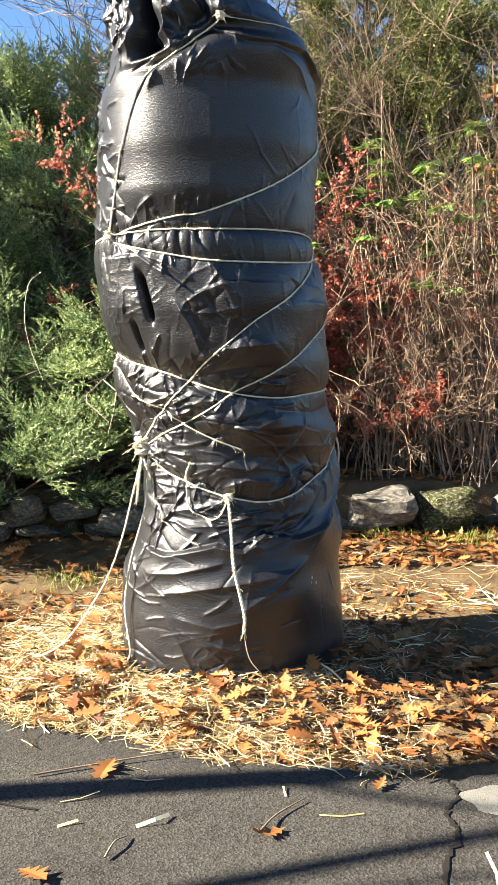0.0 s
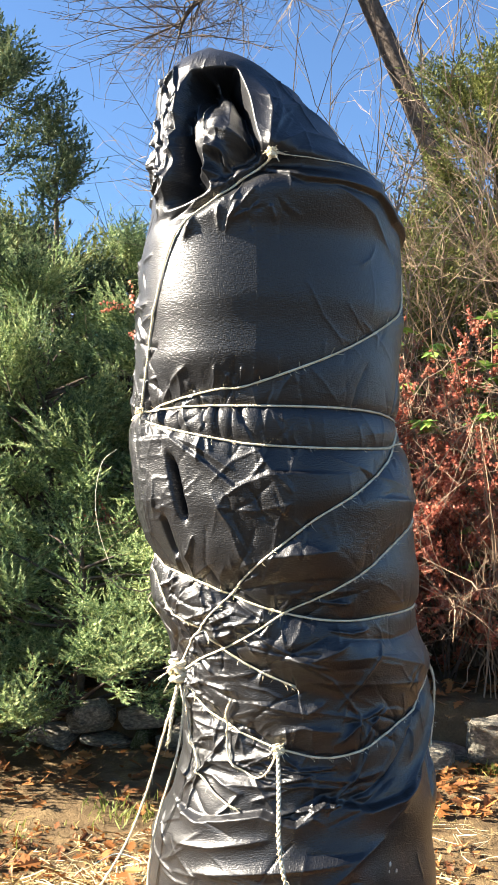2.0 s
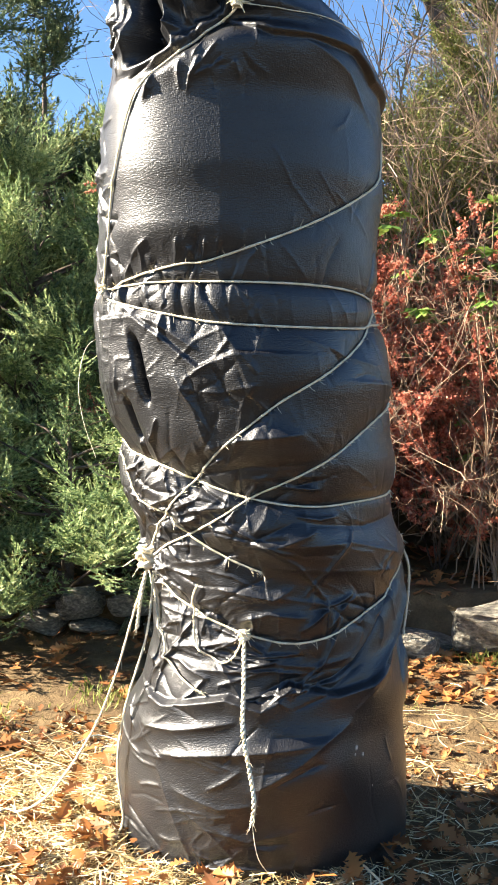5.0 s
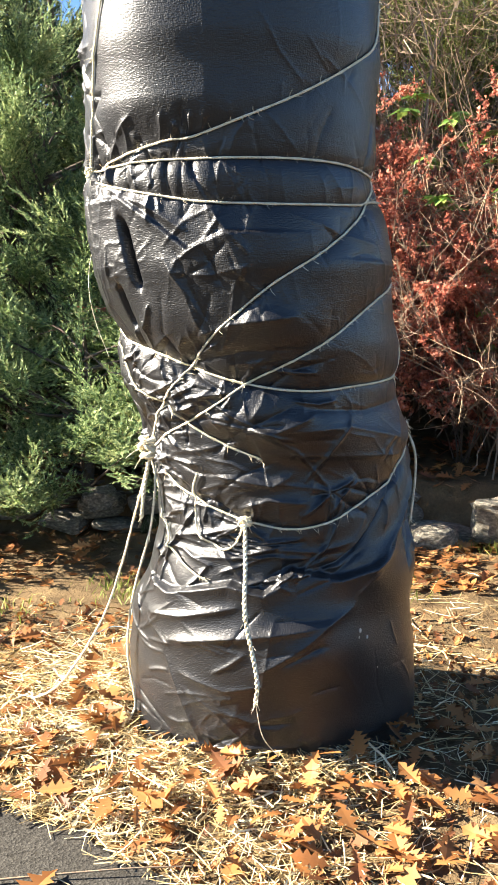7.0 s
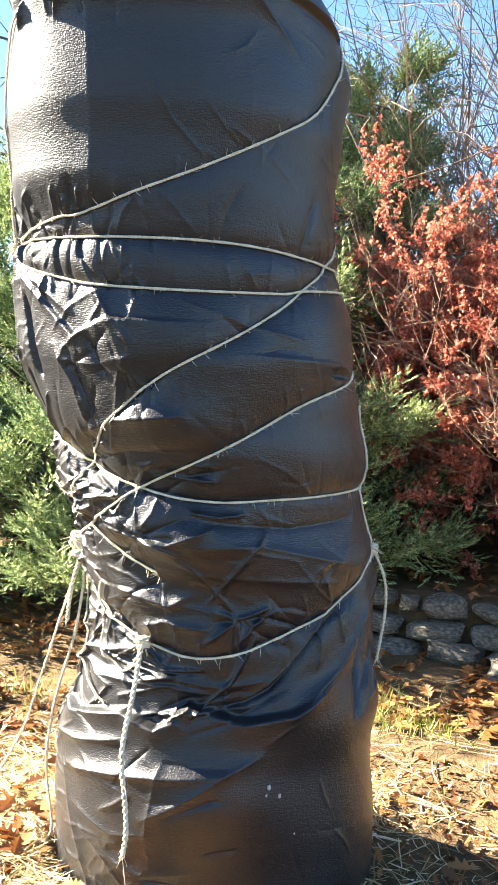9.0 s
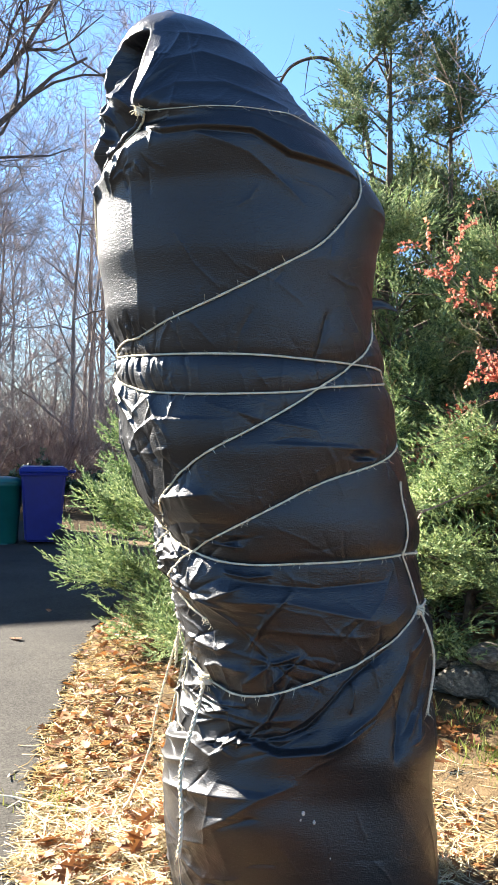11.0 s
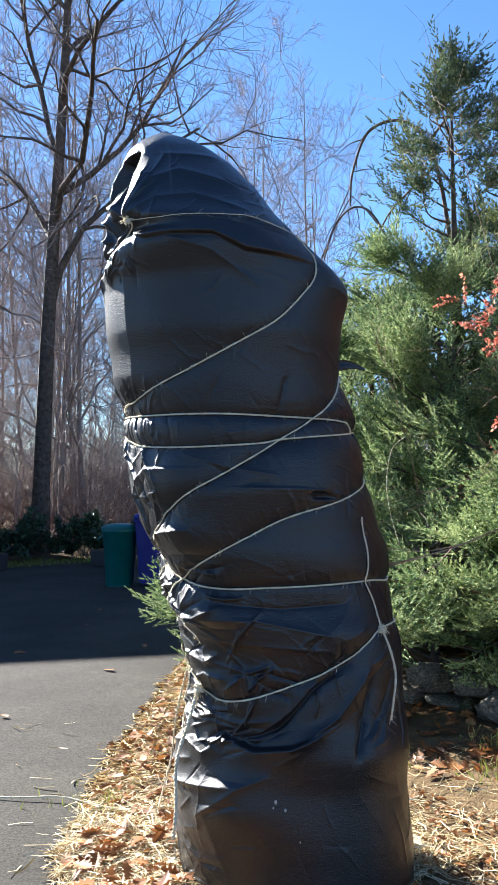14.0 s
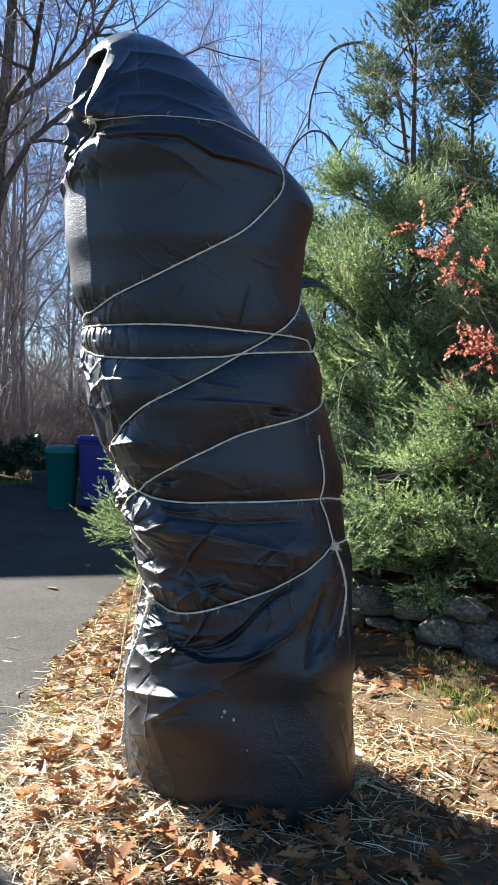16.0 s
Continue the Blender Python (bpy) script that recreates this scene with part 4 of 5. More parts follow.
def evergreen(name, base, height, radius, mat, label, category, seed, limbs=90, subs=16, per=16, needle=0.045, taper=0.6, up=0.5, first=0.05, group="", spray=0.22, width=0.15, inner=0.42, clumps=0):
    """A trunk, limbs reaching to an uneven envelope, and sprays on the outer part of each limb."""
    rng = np.random.RandomState(seed)
    base = np.array(base, float)
    lines = [(smooth_line([base, base + [0.04, 0.02, height * 0.5], base + [0.0, 0.03, height * 0.95]], 5), np.linspace(0.035 + height * 0.012, 0.008, 11))]
    P, D, LN = [], [], []
    for i in range(limbs):
        h = first + (1 - first) * rng.rand() ** (0.9 if taper < 0.8 else 1.25)
        a = rng.uniform(0, 2 * np.pi)
        if clumps:
            c = i % clumps
            low = 0.1 if taper > 0.35 else -0.1
            h = np.clip(low + (1 - low) * (c + 0.5) / clumps + rng.normal(0, 0.035), 0.03, 1)
            a = c * 2.4 + seed + rng.normal(0, 0.42)
        reach = radius * (1 - taper * h ** 1.4) * rng.uniform(0.55, 1.2) * (1 + 0.18 * np.sin(3 * a + seed))
        reach *= min(1.0, 0.55 + 1.6 * (h - first + 0.15)) if first < 0.2 else 1
        el = up * (0.4 + h) * rng.uniform(0.6, 1.3)
        start = base + [0, 0, max(h * height - reach * el * 0.8, 0.03)]
        d = np.array([np.cos(a), np.sin(a), el])
        tip = start + d * reach
        tip[2] = min(tip[2], base[2] + height * (1.02 - 0.15 * (reach / radius)))
        mid = (start + tip) / 2 + rng.normal(0, 0.05 * radius, 3)
        q = smooth_line([start, mid, tip], 5)
        lines.append((q, np.linspace(0.010 + 0.006 * reach, 0.003, len(q))))
        k = 1 - inner * rng.rand(subs) ** 1.1
        f = k * (len(q) - 1)
        j = np.minimum(f.astype(int), len(q) - 2)
        P.append(q[j] + (q[j + 1] - q[j]) * (f - j)[:, None])
        D.append(unit(q[j + 1] - q[j]) + rng.normal(0, 0.32, (subs, 3)) + np.array([0, 0, 0.30 * up]))
        LN.append(rng.uniform(0.6, 1.35, subs) * spray)
    # each plume carries smaller sprays to both sides
    p0, d0, l0 = np.concatenate(P), unit(np.concatenate(D)), np.concatenate(LN) * 1.5
    m = len(p0)
    k = np.linspace(0.12, 0.97, 8)[None, :, None]
    sd_ = unit(np.cross(d0, rng.normal(0, 0.35, (m, 3)) + [0, 0, 1]))[:, None] * np.where(np.arange(8) % 2, 1.0, -1.0)[None, :, None]
    P = [(p0[:, None] + d0[:, None] * l0[:, None, None] * k + [0, 0, 0.1] * l0[:, None, None] * k ** 2).reshape(-1, 3)]
    D = [(d0[:, None] * 0.8 + sd_ * (1.0 - 0.6 * k) + rng.normal(0, 0.14, (m, 8, 3)) + [0, 0, 0.15]).reshape(-1, 3)]
    LN = [(l0[:, None] * (0.52 - 0.34 * k[..., 0])).ravel()]
    # leader
    k = rng.rand(subs * 2)
    P.append(base + np.c_[np.zeros(subs * 2), np.zeros(subs * 2), height * (0.72 + 0.27 * k)])
    D.append(np.c_[rng.normal(0, 0.5, (subs * 2, 2)), np.full(subs * 2, 0.9)])
    LN.append(spray * (1.1 - 0.5 * k))
    ob = part(name, mesh(name, *tubes(lines, 4), M_BARK, True))
    tagged(ob, label, category, group)
    part("foliage", mesh("foliage", *sprays(rng, np.concatenate(P), np.concatenate(D), np.concatenate(LN), per, needle, width), mat), ob)
    return ob


JUN = "feathery green juniper shrub behind the stone wall"
for i, (x, y, h, r, tp) in enumerate(((-2.3, 7.65, 2.5, 0.8, 0.45), (-2.75, 7.95, 3.2, 1.1, 0.6), (-3.6, 7.7, 2.6, 1.1, 0.55), (-1.3, 9.5, 3.6, 0.8, 0.8), (-4.4, 8.7, 3.4, 1.1, 0.75), (-2.2, 9.3, 3.6, 1.0, 0.8), (-1.55, 8.2, 2.7, 0.7, 0.5))):
    evergreen("juniper_shrub", (x, y, soil_z(x, y)), h, r, M_JUNIPER, JUN, "juniper", 100 + i, 66, 15, 16, 0.027, tp, 0.55, group="junipers", inner=0.5, clumps=13, width=0.2)
for i, (x, y, h, r) in enumerate(((-1.75, 6.85, 1.25, 0.85), (-2.75, 6.8, 1.15, 0.85), (-0.85, 7.2, 1.25, 0.55), (-1.2, 7.05, 0.95, 0.65), (-1.5, 7.6, 1.8, 0.62), (-3.5, 6.75, 1.2, 0.8))):
    evergreen("juniper_shrub", (x, y, soil_z(x, y)), h, r, M_JUNIPER, "low spreading juniper overhanging the stone wall", "juniper", 130 + i, 34, 15, 16, 0.027, 0.3, 0.42, 0.25, group="junipers", inner=0.5, clumps=8, width=0.2)
evergreen("juniper_shrub", (-3.85, 6.75, soil_z(-3.85, 6.75)), 1.9, 0.52, M_JUNIPER, "upright juniper at the driveway's edge", "juniper", 140, 40, 12, 14, 0.024, 0.7, 0.55, group="junipers", width=0.30)
evergreen("cedar_tree", (-3.19, 8.63, soil_z(-3.19, 8.63)), 5.23, 1.7, M_CEDAR, "tall open red cedar with a bare lower trunk", "cedar", 150, 60, 13, 12, 0.028, 1.0, 0.55, 0.34, clumps=15, spray=0.24, width=0.26, inner=0.6)
evergreen("cedar_tree", (-2.75, 8.95, soil_z(-2.75, 8.95)), 4.6, 1.1, M_CEDAR, "slender red cedar beside a taller one", "cedar", 153, 44, 12, 12, 0.028, 1.0, 0.55, 0.36, clumps=12, spray=0.22, width=0.26, inner=0.6)
for i, (x, y, h, r) in enumerate(((1.35, 11.2, 5.7, 1.4), (2.7, 10.3, 5.2, 1.5), (0.35, 11.6, 4.0, 0.95), (3.9, 10.6, 4.8, 1.4), (1.9, 9.7, 4.0, 1.2), (0.85, 10.3, 3.4, 0.9), (-3.3, 9.9, 3.7, 1.3), (-2.0, 10.2, 3.5, 1.2))):
    evergreen("conifer_tree", (x, y, soil_z(x, y)), h, r, M_YEW, "dense dark conifer tangled in bare vines", "conifer", 160 + i, 150, 11, 8, 0.036, 0.55, 0.5, group="conifers", spray=0.24, inner=0.85, width=0.26)


def leafy(name, base, height, spread, stems, mat, label, category, seed, levels=3, kids=5, per_end=10, leaf=0.03, wide=0.4, group="", stem_mat=None, r0=0.012, lean=(0, 0)):
    rng = np.random.RandomState(seed)
    lines, ends = shrub_lines(rng, base, height, spread, stems, levels, lean, kids, r0)
    ob = part(name, mesh(name, *tubes(lines, 3), stem_mat or M_TWIG, False))
    tagged(ob, label, category, group)
    if per_end:
        E = np.array(ends)
        k = rng.rand(len(E), per_end) * 2.99
        j = k.astype(int)
        row = np.arange(len(E))[:, None]
        at = E[row, j] + (E[row, j + 1] - E[row, j]) * (k - j)[..., None]
        at = at.reshape(-1, 3)
        L = leaf * rng.uniform(0.6, 1.3, len(at))
        part("foliage", mesh("foliage", *blades(at, rng.normal(0, 1, at.shape) + [0, 0, -0.1], rng.normal(0, 1, at.shape), L, L * wide, 0.12), mat), ob)
    return ob


RED = "red-leaved autumn shrub with thin bare stems"
for i, (x, y, h) in enumerate(((0.65, 7.75, 2.0), (0.15, 8.1, 2.5), (-0.4, 8.2, 2.8), (-0.35, 8.4, 2.8), (-0.1, 8.9, 3.1), (-0.4, 7.9, 2.0), (0.6, 8.8, 2.4), (-0.35, 9.0, 3.2), (-0.2, 7.7, 1.9), (0.25, 9.3, 3.3), (1.0, 8.1, 2.2))):
    leafy("red_shrub", (x, y, soil_z(x, y)), h, 0.34, 9, M_RED, RED, "shrub", 200 + i, 4, 5, 26, 0.026, 0.38, "red shrubs", M_DEADWOOD, 0.008)
for i, (x, y, h, st) in enumerate(((1.2, 7.5, 2.6, 9), (1.7, 7.6, 3.0, 10), (2.3, 7.8, 3.0, 10), (0.9, 8.4, 3.4, 10), (1.6, 8.8, 3.9, 12), (2.6, 9.2, 3.9, 12), (3.2, 8.2, 3.0, 9), (1.5, 7.2, 2.0, 10), (2.0, 7.3, 2.2, 10), (1.2, 7.9, 3.2, 12), (2.0, 8.2, 3.6, 12), (1.0, 9.4, 6.0, 12), (2.2, 9.9, 6.5, 12), (0.5, 10.3, 5.6, 12), (1.6, 9.2, 5.6, 12))):
    leafy("bare_shrub", (x, y, soil_z(x, y)), h, 1.0, st - 3, M_RED, "tangled leafless shrub with pale tan stems", "shrub", 230 + i, 4, 5, 0, group="bare shrubs", r0=0.006)
def bramble(base, canes, reach, seed):
    """Long arching canes with short side twigs."""
    rng = np.random.RandomState(seed)
    lines = []
    for _ in range(canes):
        a, L, up = rng.uniform(0, 2 * np.pi), reach * rng.uniform(0.5, 1.2), rng.uniform(0.7, 2.0)
        out = np.array([np.cos(a), 0.7 * np.sin(a) - 0.15, 0])
        b0 = np.array(base) + rng.normal(0, 0.12, 3) * [1, 1, 0]
        q = smooth_line([b0, b0 + out * L * 0.25 + [0, 0, up * 0.6], b0 + out * L * 0.6 + [0, 0, up] + rng.normal(0, 0.08, 3), b0 + out * L + [0, 0, up * rng.uniform(0.5, 1.05)] + rng.normal(0, 0.1, 3)], 7)
        q = q + rng.normal(0, 0.008, q.shape)
        lines.append((q, np.linspace(0.0065, 0.0018, len(q)) * rng.uniform(0.6, 1.2)))
        for i in range(5, len(q) - 1, 2):
            e = unit(unit(q[i + 1] - q[i]) + rng.normal(0, 0.7, 3)) * rng.uniform(0.08, 0.34)
            tw = smooth_line([q[i], q[i] + e * 0.5 + rng.normal(0, 0.02, 3), q[i] + e], 2)
            lines.append((tw, np.linspace(0.0024, 0.0009, len(tw))))
            e2 = unit(e + rng.normal(0, 0.12, 3)) * rng.uniform(0.05, 0.14)
            lines.append((np.array([tw[2], tw[2] + e2 * 0.6, tw[2] + e2]), np.array([0.0016, 0.0012, 0.0007])))
    ob = part("bramble", mesh("bramble", *tubes(lines, 3), M_TWIG))
    return tagged(ob, "arching tan leafless canes tangled above the stone wall", "bramble", "brambles")


for i, (x, y, n, reach) in enumerate(((0.95, 7.1, 12, 0.8), (1.35, 7.2, 18, 1.0), (1.75, 7.15, 18, 1.1), (1.1, 7.6, 18, 1.3), (1.6, 7.7, 18, 1.3), (2.2, 7.4, 16, 1.2), (1.3, 8.3, 18, 1.6), (2.0, 8.4, 18, 1.6))):
    bramble((x, y, float(soil_z(x, y)) + (0.7 if y > 8.2 else 0)), n, reach, 270 + i)
leafy("beech_sapling", (2.2, 8.3, soil_z(2.2, 8.3)), 3.4, 0.5, 3, M_OAK, "sapling holding curled orange-brown leaves", "sapling", 250, 4, 4, 5, 0.075, 0.28, r0=0.014)


def rhododendron(base, tops, seed, label):
    """Branches ending in whorls of long drooping leaves."""
    rng = np.random.RandomState(seed)
    ob = tagged(new("rhododendron"), label, "rhododendron", "rhododendrons")
    ob.location = base
    for _ in range(tops):
        tip = np.array([rng.normal(0, 0.42), rng.normal(0, 0.3), rng.uniform(0.7, 2.75)])
        q = smooth_line([rng.normal(0, 0.05, 3) * [1, 1, 0], tip / 2 + rng.normal(0, 0.12, 3), tip], 5)
        br = part("branch", mesh("branch", *tubes([(q, np.linspace(0.012, 0.004, 11))], 4), M_TWIG, True), ob)
        n = rng.randint(8, 13)
        a = np.arange(n) * 2.4 + rng.uniform(0, 6)
        way = np.stack([np.cos(a), np.sin(a), np.full(n, rng.uniform(-0.7, 0.15))], 1) + rng.normal(0, 0.12, (n, 3))
        L = rng.uniform(0.10, 0.16, n)
        part("leaf_whorl", mesh("leaf_whorl", *blades(np.repeat(tip[None], n, 0), way, rng.normal(0, 0.2, (n, 3)) + [0, 0, 1.0], L, L * 0.25, 0.04), M_RHODO), br)


for i, (x, y, n) in enumerate(((1.2, 7.7, 30), (1.9, 7.5, 34), (0.85, 8.2, 28), (2.4, 8.2, 26))):
    rhododendron((x, y, float(soil_z(x, y))), n, 260 + i, "broad-leaved green rhododendron among bare stems")


# ---------- bare trees ----------
def bare_tree(seed, height, radius, limbs=9, kids=(6, 5, 4), fork=None, first=0.3, droop=0.0, wide=0.55, thin=0.005, trunk=None):
    """Trunk-and-limb lines and twig lines."""
    rng = np.random.RandomState(seed)
    wood, twigs = [], []

    def grow(p, d, L, r, lev, sideways):
        n = 7 if lev > 1 else (5 if lev else 4)
        q, dd = [p], unit(d)
        for _ in range(n - 1):
            dd = unit(dd + rng.normal(0, 0.22, 3) + np.array([0, 0, 0.07 - droop * (lev < 2)]))
            q.append(q[-1] + dd * L / (n - 1))
        q = np.array(q)
        (wood if lev > 1 else twigs).append((q, np.linspace(r, r * 0.35, n)))
        if lev == 0:
            return
        for _ in range(kids[3 - lev] if lev < 4 else limbs):
            k = rng.uniform(0.2, 1.0)
            i = min(int(k * (n - 1)), n - 2)
            at = q[i] + (q[i + 1] - q[i]) * (k * (n - 1) - i)
            grow(at, unit(q[i + 1] - q[i]) + rng.normal(0, 0.6, 3), L * rng.uniform(0.35, 0.65), max(r * (1 - 0.6 * k) * 0.6, thin), lev - 1, 0)

    lean = rng.normal(0, 0.03, 2)
    n = 12
    q = np.array([[lean[0] * i + 0.05 * np.sin(i * 0.9 + seed), lean[1] * i, height * i / (n - 1)] for i in range(n)])
    if trunk is not None:
        q = smooth_line(trunk, 2)
        n = len(q)
    rad = np.linspace(radius, radius * 0.18, n)
    rad[0] *= 1.25
    wood.append((q, rad))
    for i in range(limbs):
        k = first + (0.97 - first) * (i + rng.rand()) / limbs
        f = k * (n - 1)
        j = min(int(f), n - 2)
        at = q[j] + (q[j + 1] - q[j]) * (f - j)
        a = i * 2.4 + rng.uniform(-0.5, 0.5)
        d = np.array([np.cos(a) * wide, np.sin(a) * wide, rng.uniform(0.25, 0.75)])
        grow(at, d, height * 0.42 * (1.15 - 0.7 * k) * rng.uniform(0.7, 1.2), radius * (1 - 0.75 * k) * 0.55, 3, 1)
    return wood, twigs


def tree_thing(name, lines, label, category, group="", mats=(None, None)):
    wood, twigs = lines
    ob = part(name, mesh(name, *tubes(wood, 6), mats[0] or M_BARK, True))
    tagged(ob, label, category, group)
    tagged(part("twig_crown", mesh("twig_crown", *tubes(twigs, 3), mats[1] or M_FARTWIG), ob), kind="stuff")
    return ob


oak = tree_thing("oak_tree", bare_tree(3, 14, 0.30, 15, (9, 9, 7), first=0.60, wide=1.0, thin=0.0045, trunk=[(1.9, 15.3, 0.4), (1.7, 15.2, 3), (1.15, 15.1, 6), (0.4, 15, 8), (-0.36, 14.95, 9.8), (-1.0, 14.9, 11.5), (-1.5, 15, 13.5)]), "large leafless oak with a leaning trunk", "tree", mats=(M_BARK, M_OAKTWIG))
rk = np.random.RandomState(12)
bough = smooth_line([(-0.33, 14.95, 9.75), (-1.0, 14.85, 9.95), (-1.5, 14.8, 9.85), (-2.3, 14.7, 9.55), (-2.8, 14.6, 9.0), (-2.95, 14.6, 8.6)], 6)
bl = [(bough, np.linspace(0.10, 0.018, len(bough)))]
for i in range(4, len(bough)):
    for _ in range(3):
        w0 = unit(rk.normal(0, 1, 3) * [1, 0.6, 0.8] + [-0.6, 0, -0.05]) * rk.uniform(0.7, 2.0)
        tw = smooth_line([bough[i], bough[i] + w0 * 0.5 + rk.normal(0, 0.08, 3), bough[i] + w0 + rk.normal(0, 0.1, 3)], 4)
        bl.append((tw, np.linspace(0.012, 0.004, len(tw))))
        for j in range(2, len(tw)):
            for _ in range(2):
                w1 = unit(unit(w0) + rk.normal(0, 0.7, 3)) * rk.uniform(0.25, 0.7)
                bl.append((np.array([tw[j], tw[j] + w1 * 0.5 + rk.normal(0, 0.03, 3), tw[j] + w1]), np.array([0.0045, 0.0035, 0.0025])))
part("bough", mesh("bough", *tubes(bl, 4), M_BARK, True), oak, "dark crooked bough with fine twigs")
maple = tree_thing("maple_tree", bare_tree(8, 16, 0.21, 13, (8, 8, 5), first=0.3, thin=0.006), "large leafless tree with rising limbs beyond the driveway", "tree", mats=(M_BARK, M_UNDER))
maple.matrix_basis = pose(-15.6, 9.75, 0, 0, 3, 10)

# trunks take paler brush colour, not bark: haze over the woods is coloured in
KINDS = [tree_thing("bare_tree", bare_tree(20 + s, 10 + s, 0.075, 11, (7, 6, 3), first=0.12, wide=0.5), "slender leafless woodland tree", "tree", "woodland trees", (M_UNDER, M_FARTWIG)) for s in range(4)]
rw = random.Random(9)
spots = [(rw.uniform(-30, -16.5), rw.uniform(10.5, 24)) for _ in range(24)] + [(rw.uniform(-60, -30), rw.uniform(13, 48)) for _ in range(28)]
low_spots = [(rw.uniform(-18, -7), rw.uniform(22, 40)) for _ in range(14)] + [(rw.uniform(-7, 9), rw.uniform(20, 36)) for _ in range(16)] + [(2.8, 16.0), (4.6, 14.2), (3.6, 18)]
spots += low_spots
for i, (x, y) in enumerate(spots):
    m = pose(x + rw.uniform(-0.6, 0.6), y + rw.uniform(-0.6, 0.6), -0.05, rw.uniform(-3, 3), rw.uniform(-3, 3), rw.uniform(0, 360))
    if i < 4:
        KINDS[i].matrix_basis = m
    else:
        copy_thing(KINDS[i % 4], m).scale = [(0.55 if (x, y) in low_spots else 1.0) * k for k in (1, 1, rw.uniform(0.8, 1.2))]


def thicket(name, spots, height, seed, label, mat, kids=4, levels=3, spread=0.5, stems=6, r0=0.014):
    rng = np.random.RandomState(seed)
    lines = []
    for x, y in spots:
        l, _ = shrub_lines(rng, (x, y, float(soil_z(x, y))), height * rng.uniform(0.6, 1.3), spread, stems, levels, kids=kids, r0=r0)
        lines += l
    return tagged(part(name, mesh(name, *tubes(lines, 3), mat)), label, "undergrowth", kind="stuff")


rt = np.random.RandomState(4)
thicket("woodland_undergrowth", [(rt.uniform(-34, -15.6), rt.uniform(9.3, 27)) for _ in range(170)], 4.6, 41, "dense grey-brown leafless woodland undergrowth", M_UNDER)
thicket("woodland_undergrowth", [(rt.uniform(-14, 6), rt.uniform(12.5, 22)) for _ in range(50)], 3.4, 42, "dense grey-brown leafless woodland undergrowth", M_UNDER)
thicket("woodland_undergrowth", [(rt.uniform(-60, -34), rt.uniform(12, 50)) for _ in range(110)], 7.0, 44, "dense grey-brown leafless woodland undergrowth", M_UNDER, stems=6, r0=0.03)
thicket("woodland_undergrowth", [(rt.uniform(-22, -15.2), rt.uniform(9.4, 17)) for _ in range(60)], 2.4, 46, "dense reddish-brown leafless brush at the wood's edge", M_BRUSH, spread=0.8, kids=5)
thicket("brush", [(rt.uniform(-2.4, 1.4), rt.uniform(9.6, 12)) for _ in range(26)], 5.0, 43, "grey-tan leafless brush behind the shrubs", M_OAKTWIG, spread=0.35)
thicket("brush", [(rt.uniform(-0.3, 2.2), rt.uniform(10, 12.5)) for _ in range(24)], 6.6, 45, "pale tan leafless brush behind the shrubs", M_TWIG, spread=0.4, kids=5)
# dead weeping tree with arching boughs
weep = []
o = np.array([-4.4, 9.8, 0.75])
for pts, r in (([(0.15, 0.1, 0), (0.2, 0.1, 2.2), (0.05, 0.1, 3.5), (-0.1, 0.0, 4.5), (-0.45, -0.1, 5.0), (-0.95, -0.2, 5.02), (-1.25, -0.2, 4.6), (-1.3, -0.2, 4.2)], 0.032),
               ([(0.1, 0, 1.5), (-0.5, 0, 3.0), (-0.9, -0.1, 3.9), (-1.3, -0.1, 4.2), (-1.7, -0.1, 4.05), (-2.0, -0.1, 3.5)], 0.022),
               ([(0.1, 0, 1.2), (-0.7, 0.1, 2.6), (-1.2, 0.1, 3.0), (-1.7, 0.1, 3.05), (-1.95, 0.1, 2.8), (-2.4, 0.1, 2.7), (-2.7, 0.1, 2.3)], 0.024),
               ([(-0.1, 0.0, 4.4), (-0.5, 0.1, 4.3), (-0.95, 0.1, 4.05), (-1.2, 0.1, 3.7)], 0.02), ([(-0.2, 0, 4.7), (0.2, 0, 4.95), (0.4, 0, 5.0)], 0.02)):
    q = smooth_line(np.array(pts) + o, 8)
    weep.append((q, np.linspace(r, r * 0.4, len(q))))
rw2 = np.random.RandomState(8)
for q, r in list(weep):
    for i in range(3, len(q) - 1, 3):
        e = rw2.normal(0, 0.3, 3) + [-0.1, 0, -0.25]
        weep.append((smooth_line([q[i], q[i] + e * 0.5 + [0, 0, 0.05], q[i] + e], 4), np.linspace(0.008, 0.003, 9)))
tagged(part("weeping_tree", mesh("weeping_tree", *tubes(weep, 5), M_DEADWOOD, True)), "leafless weeping tree with dark arching boughs", "tree")


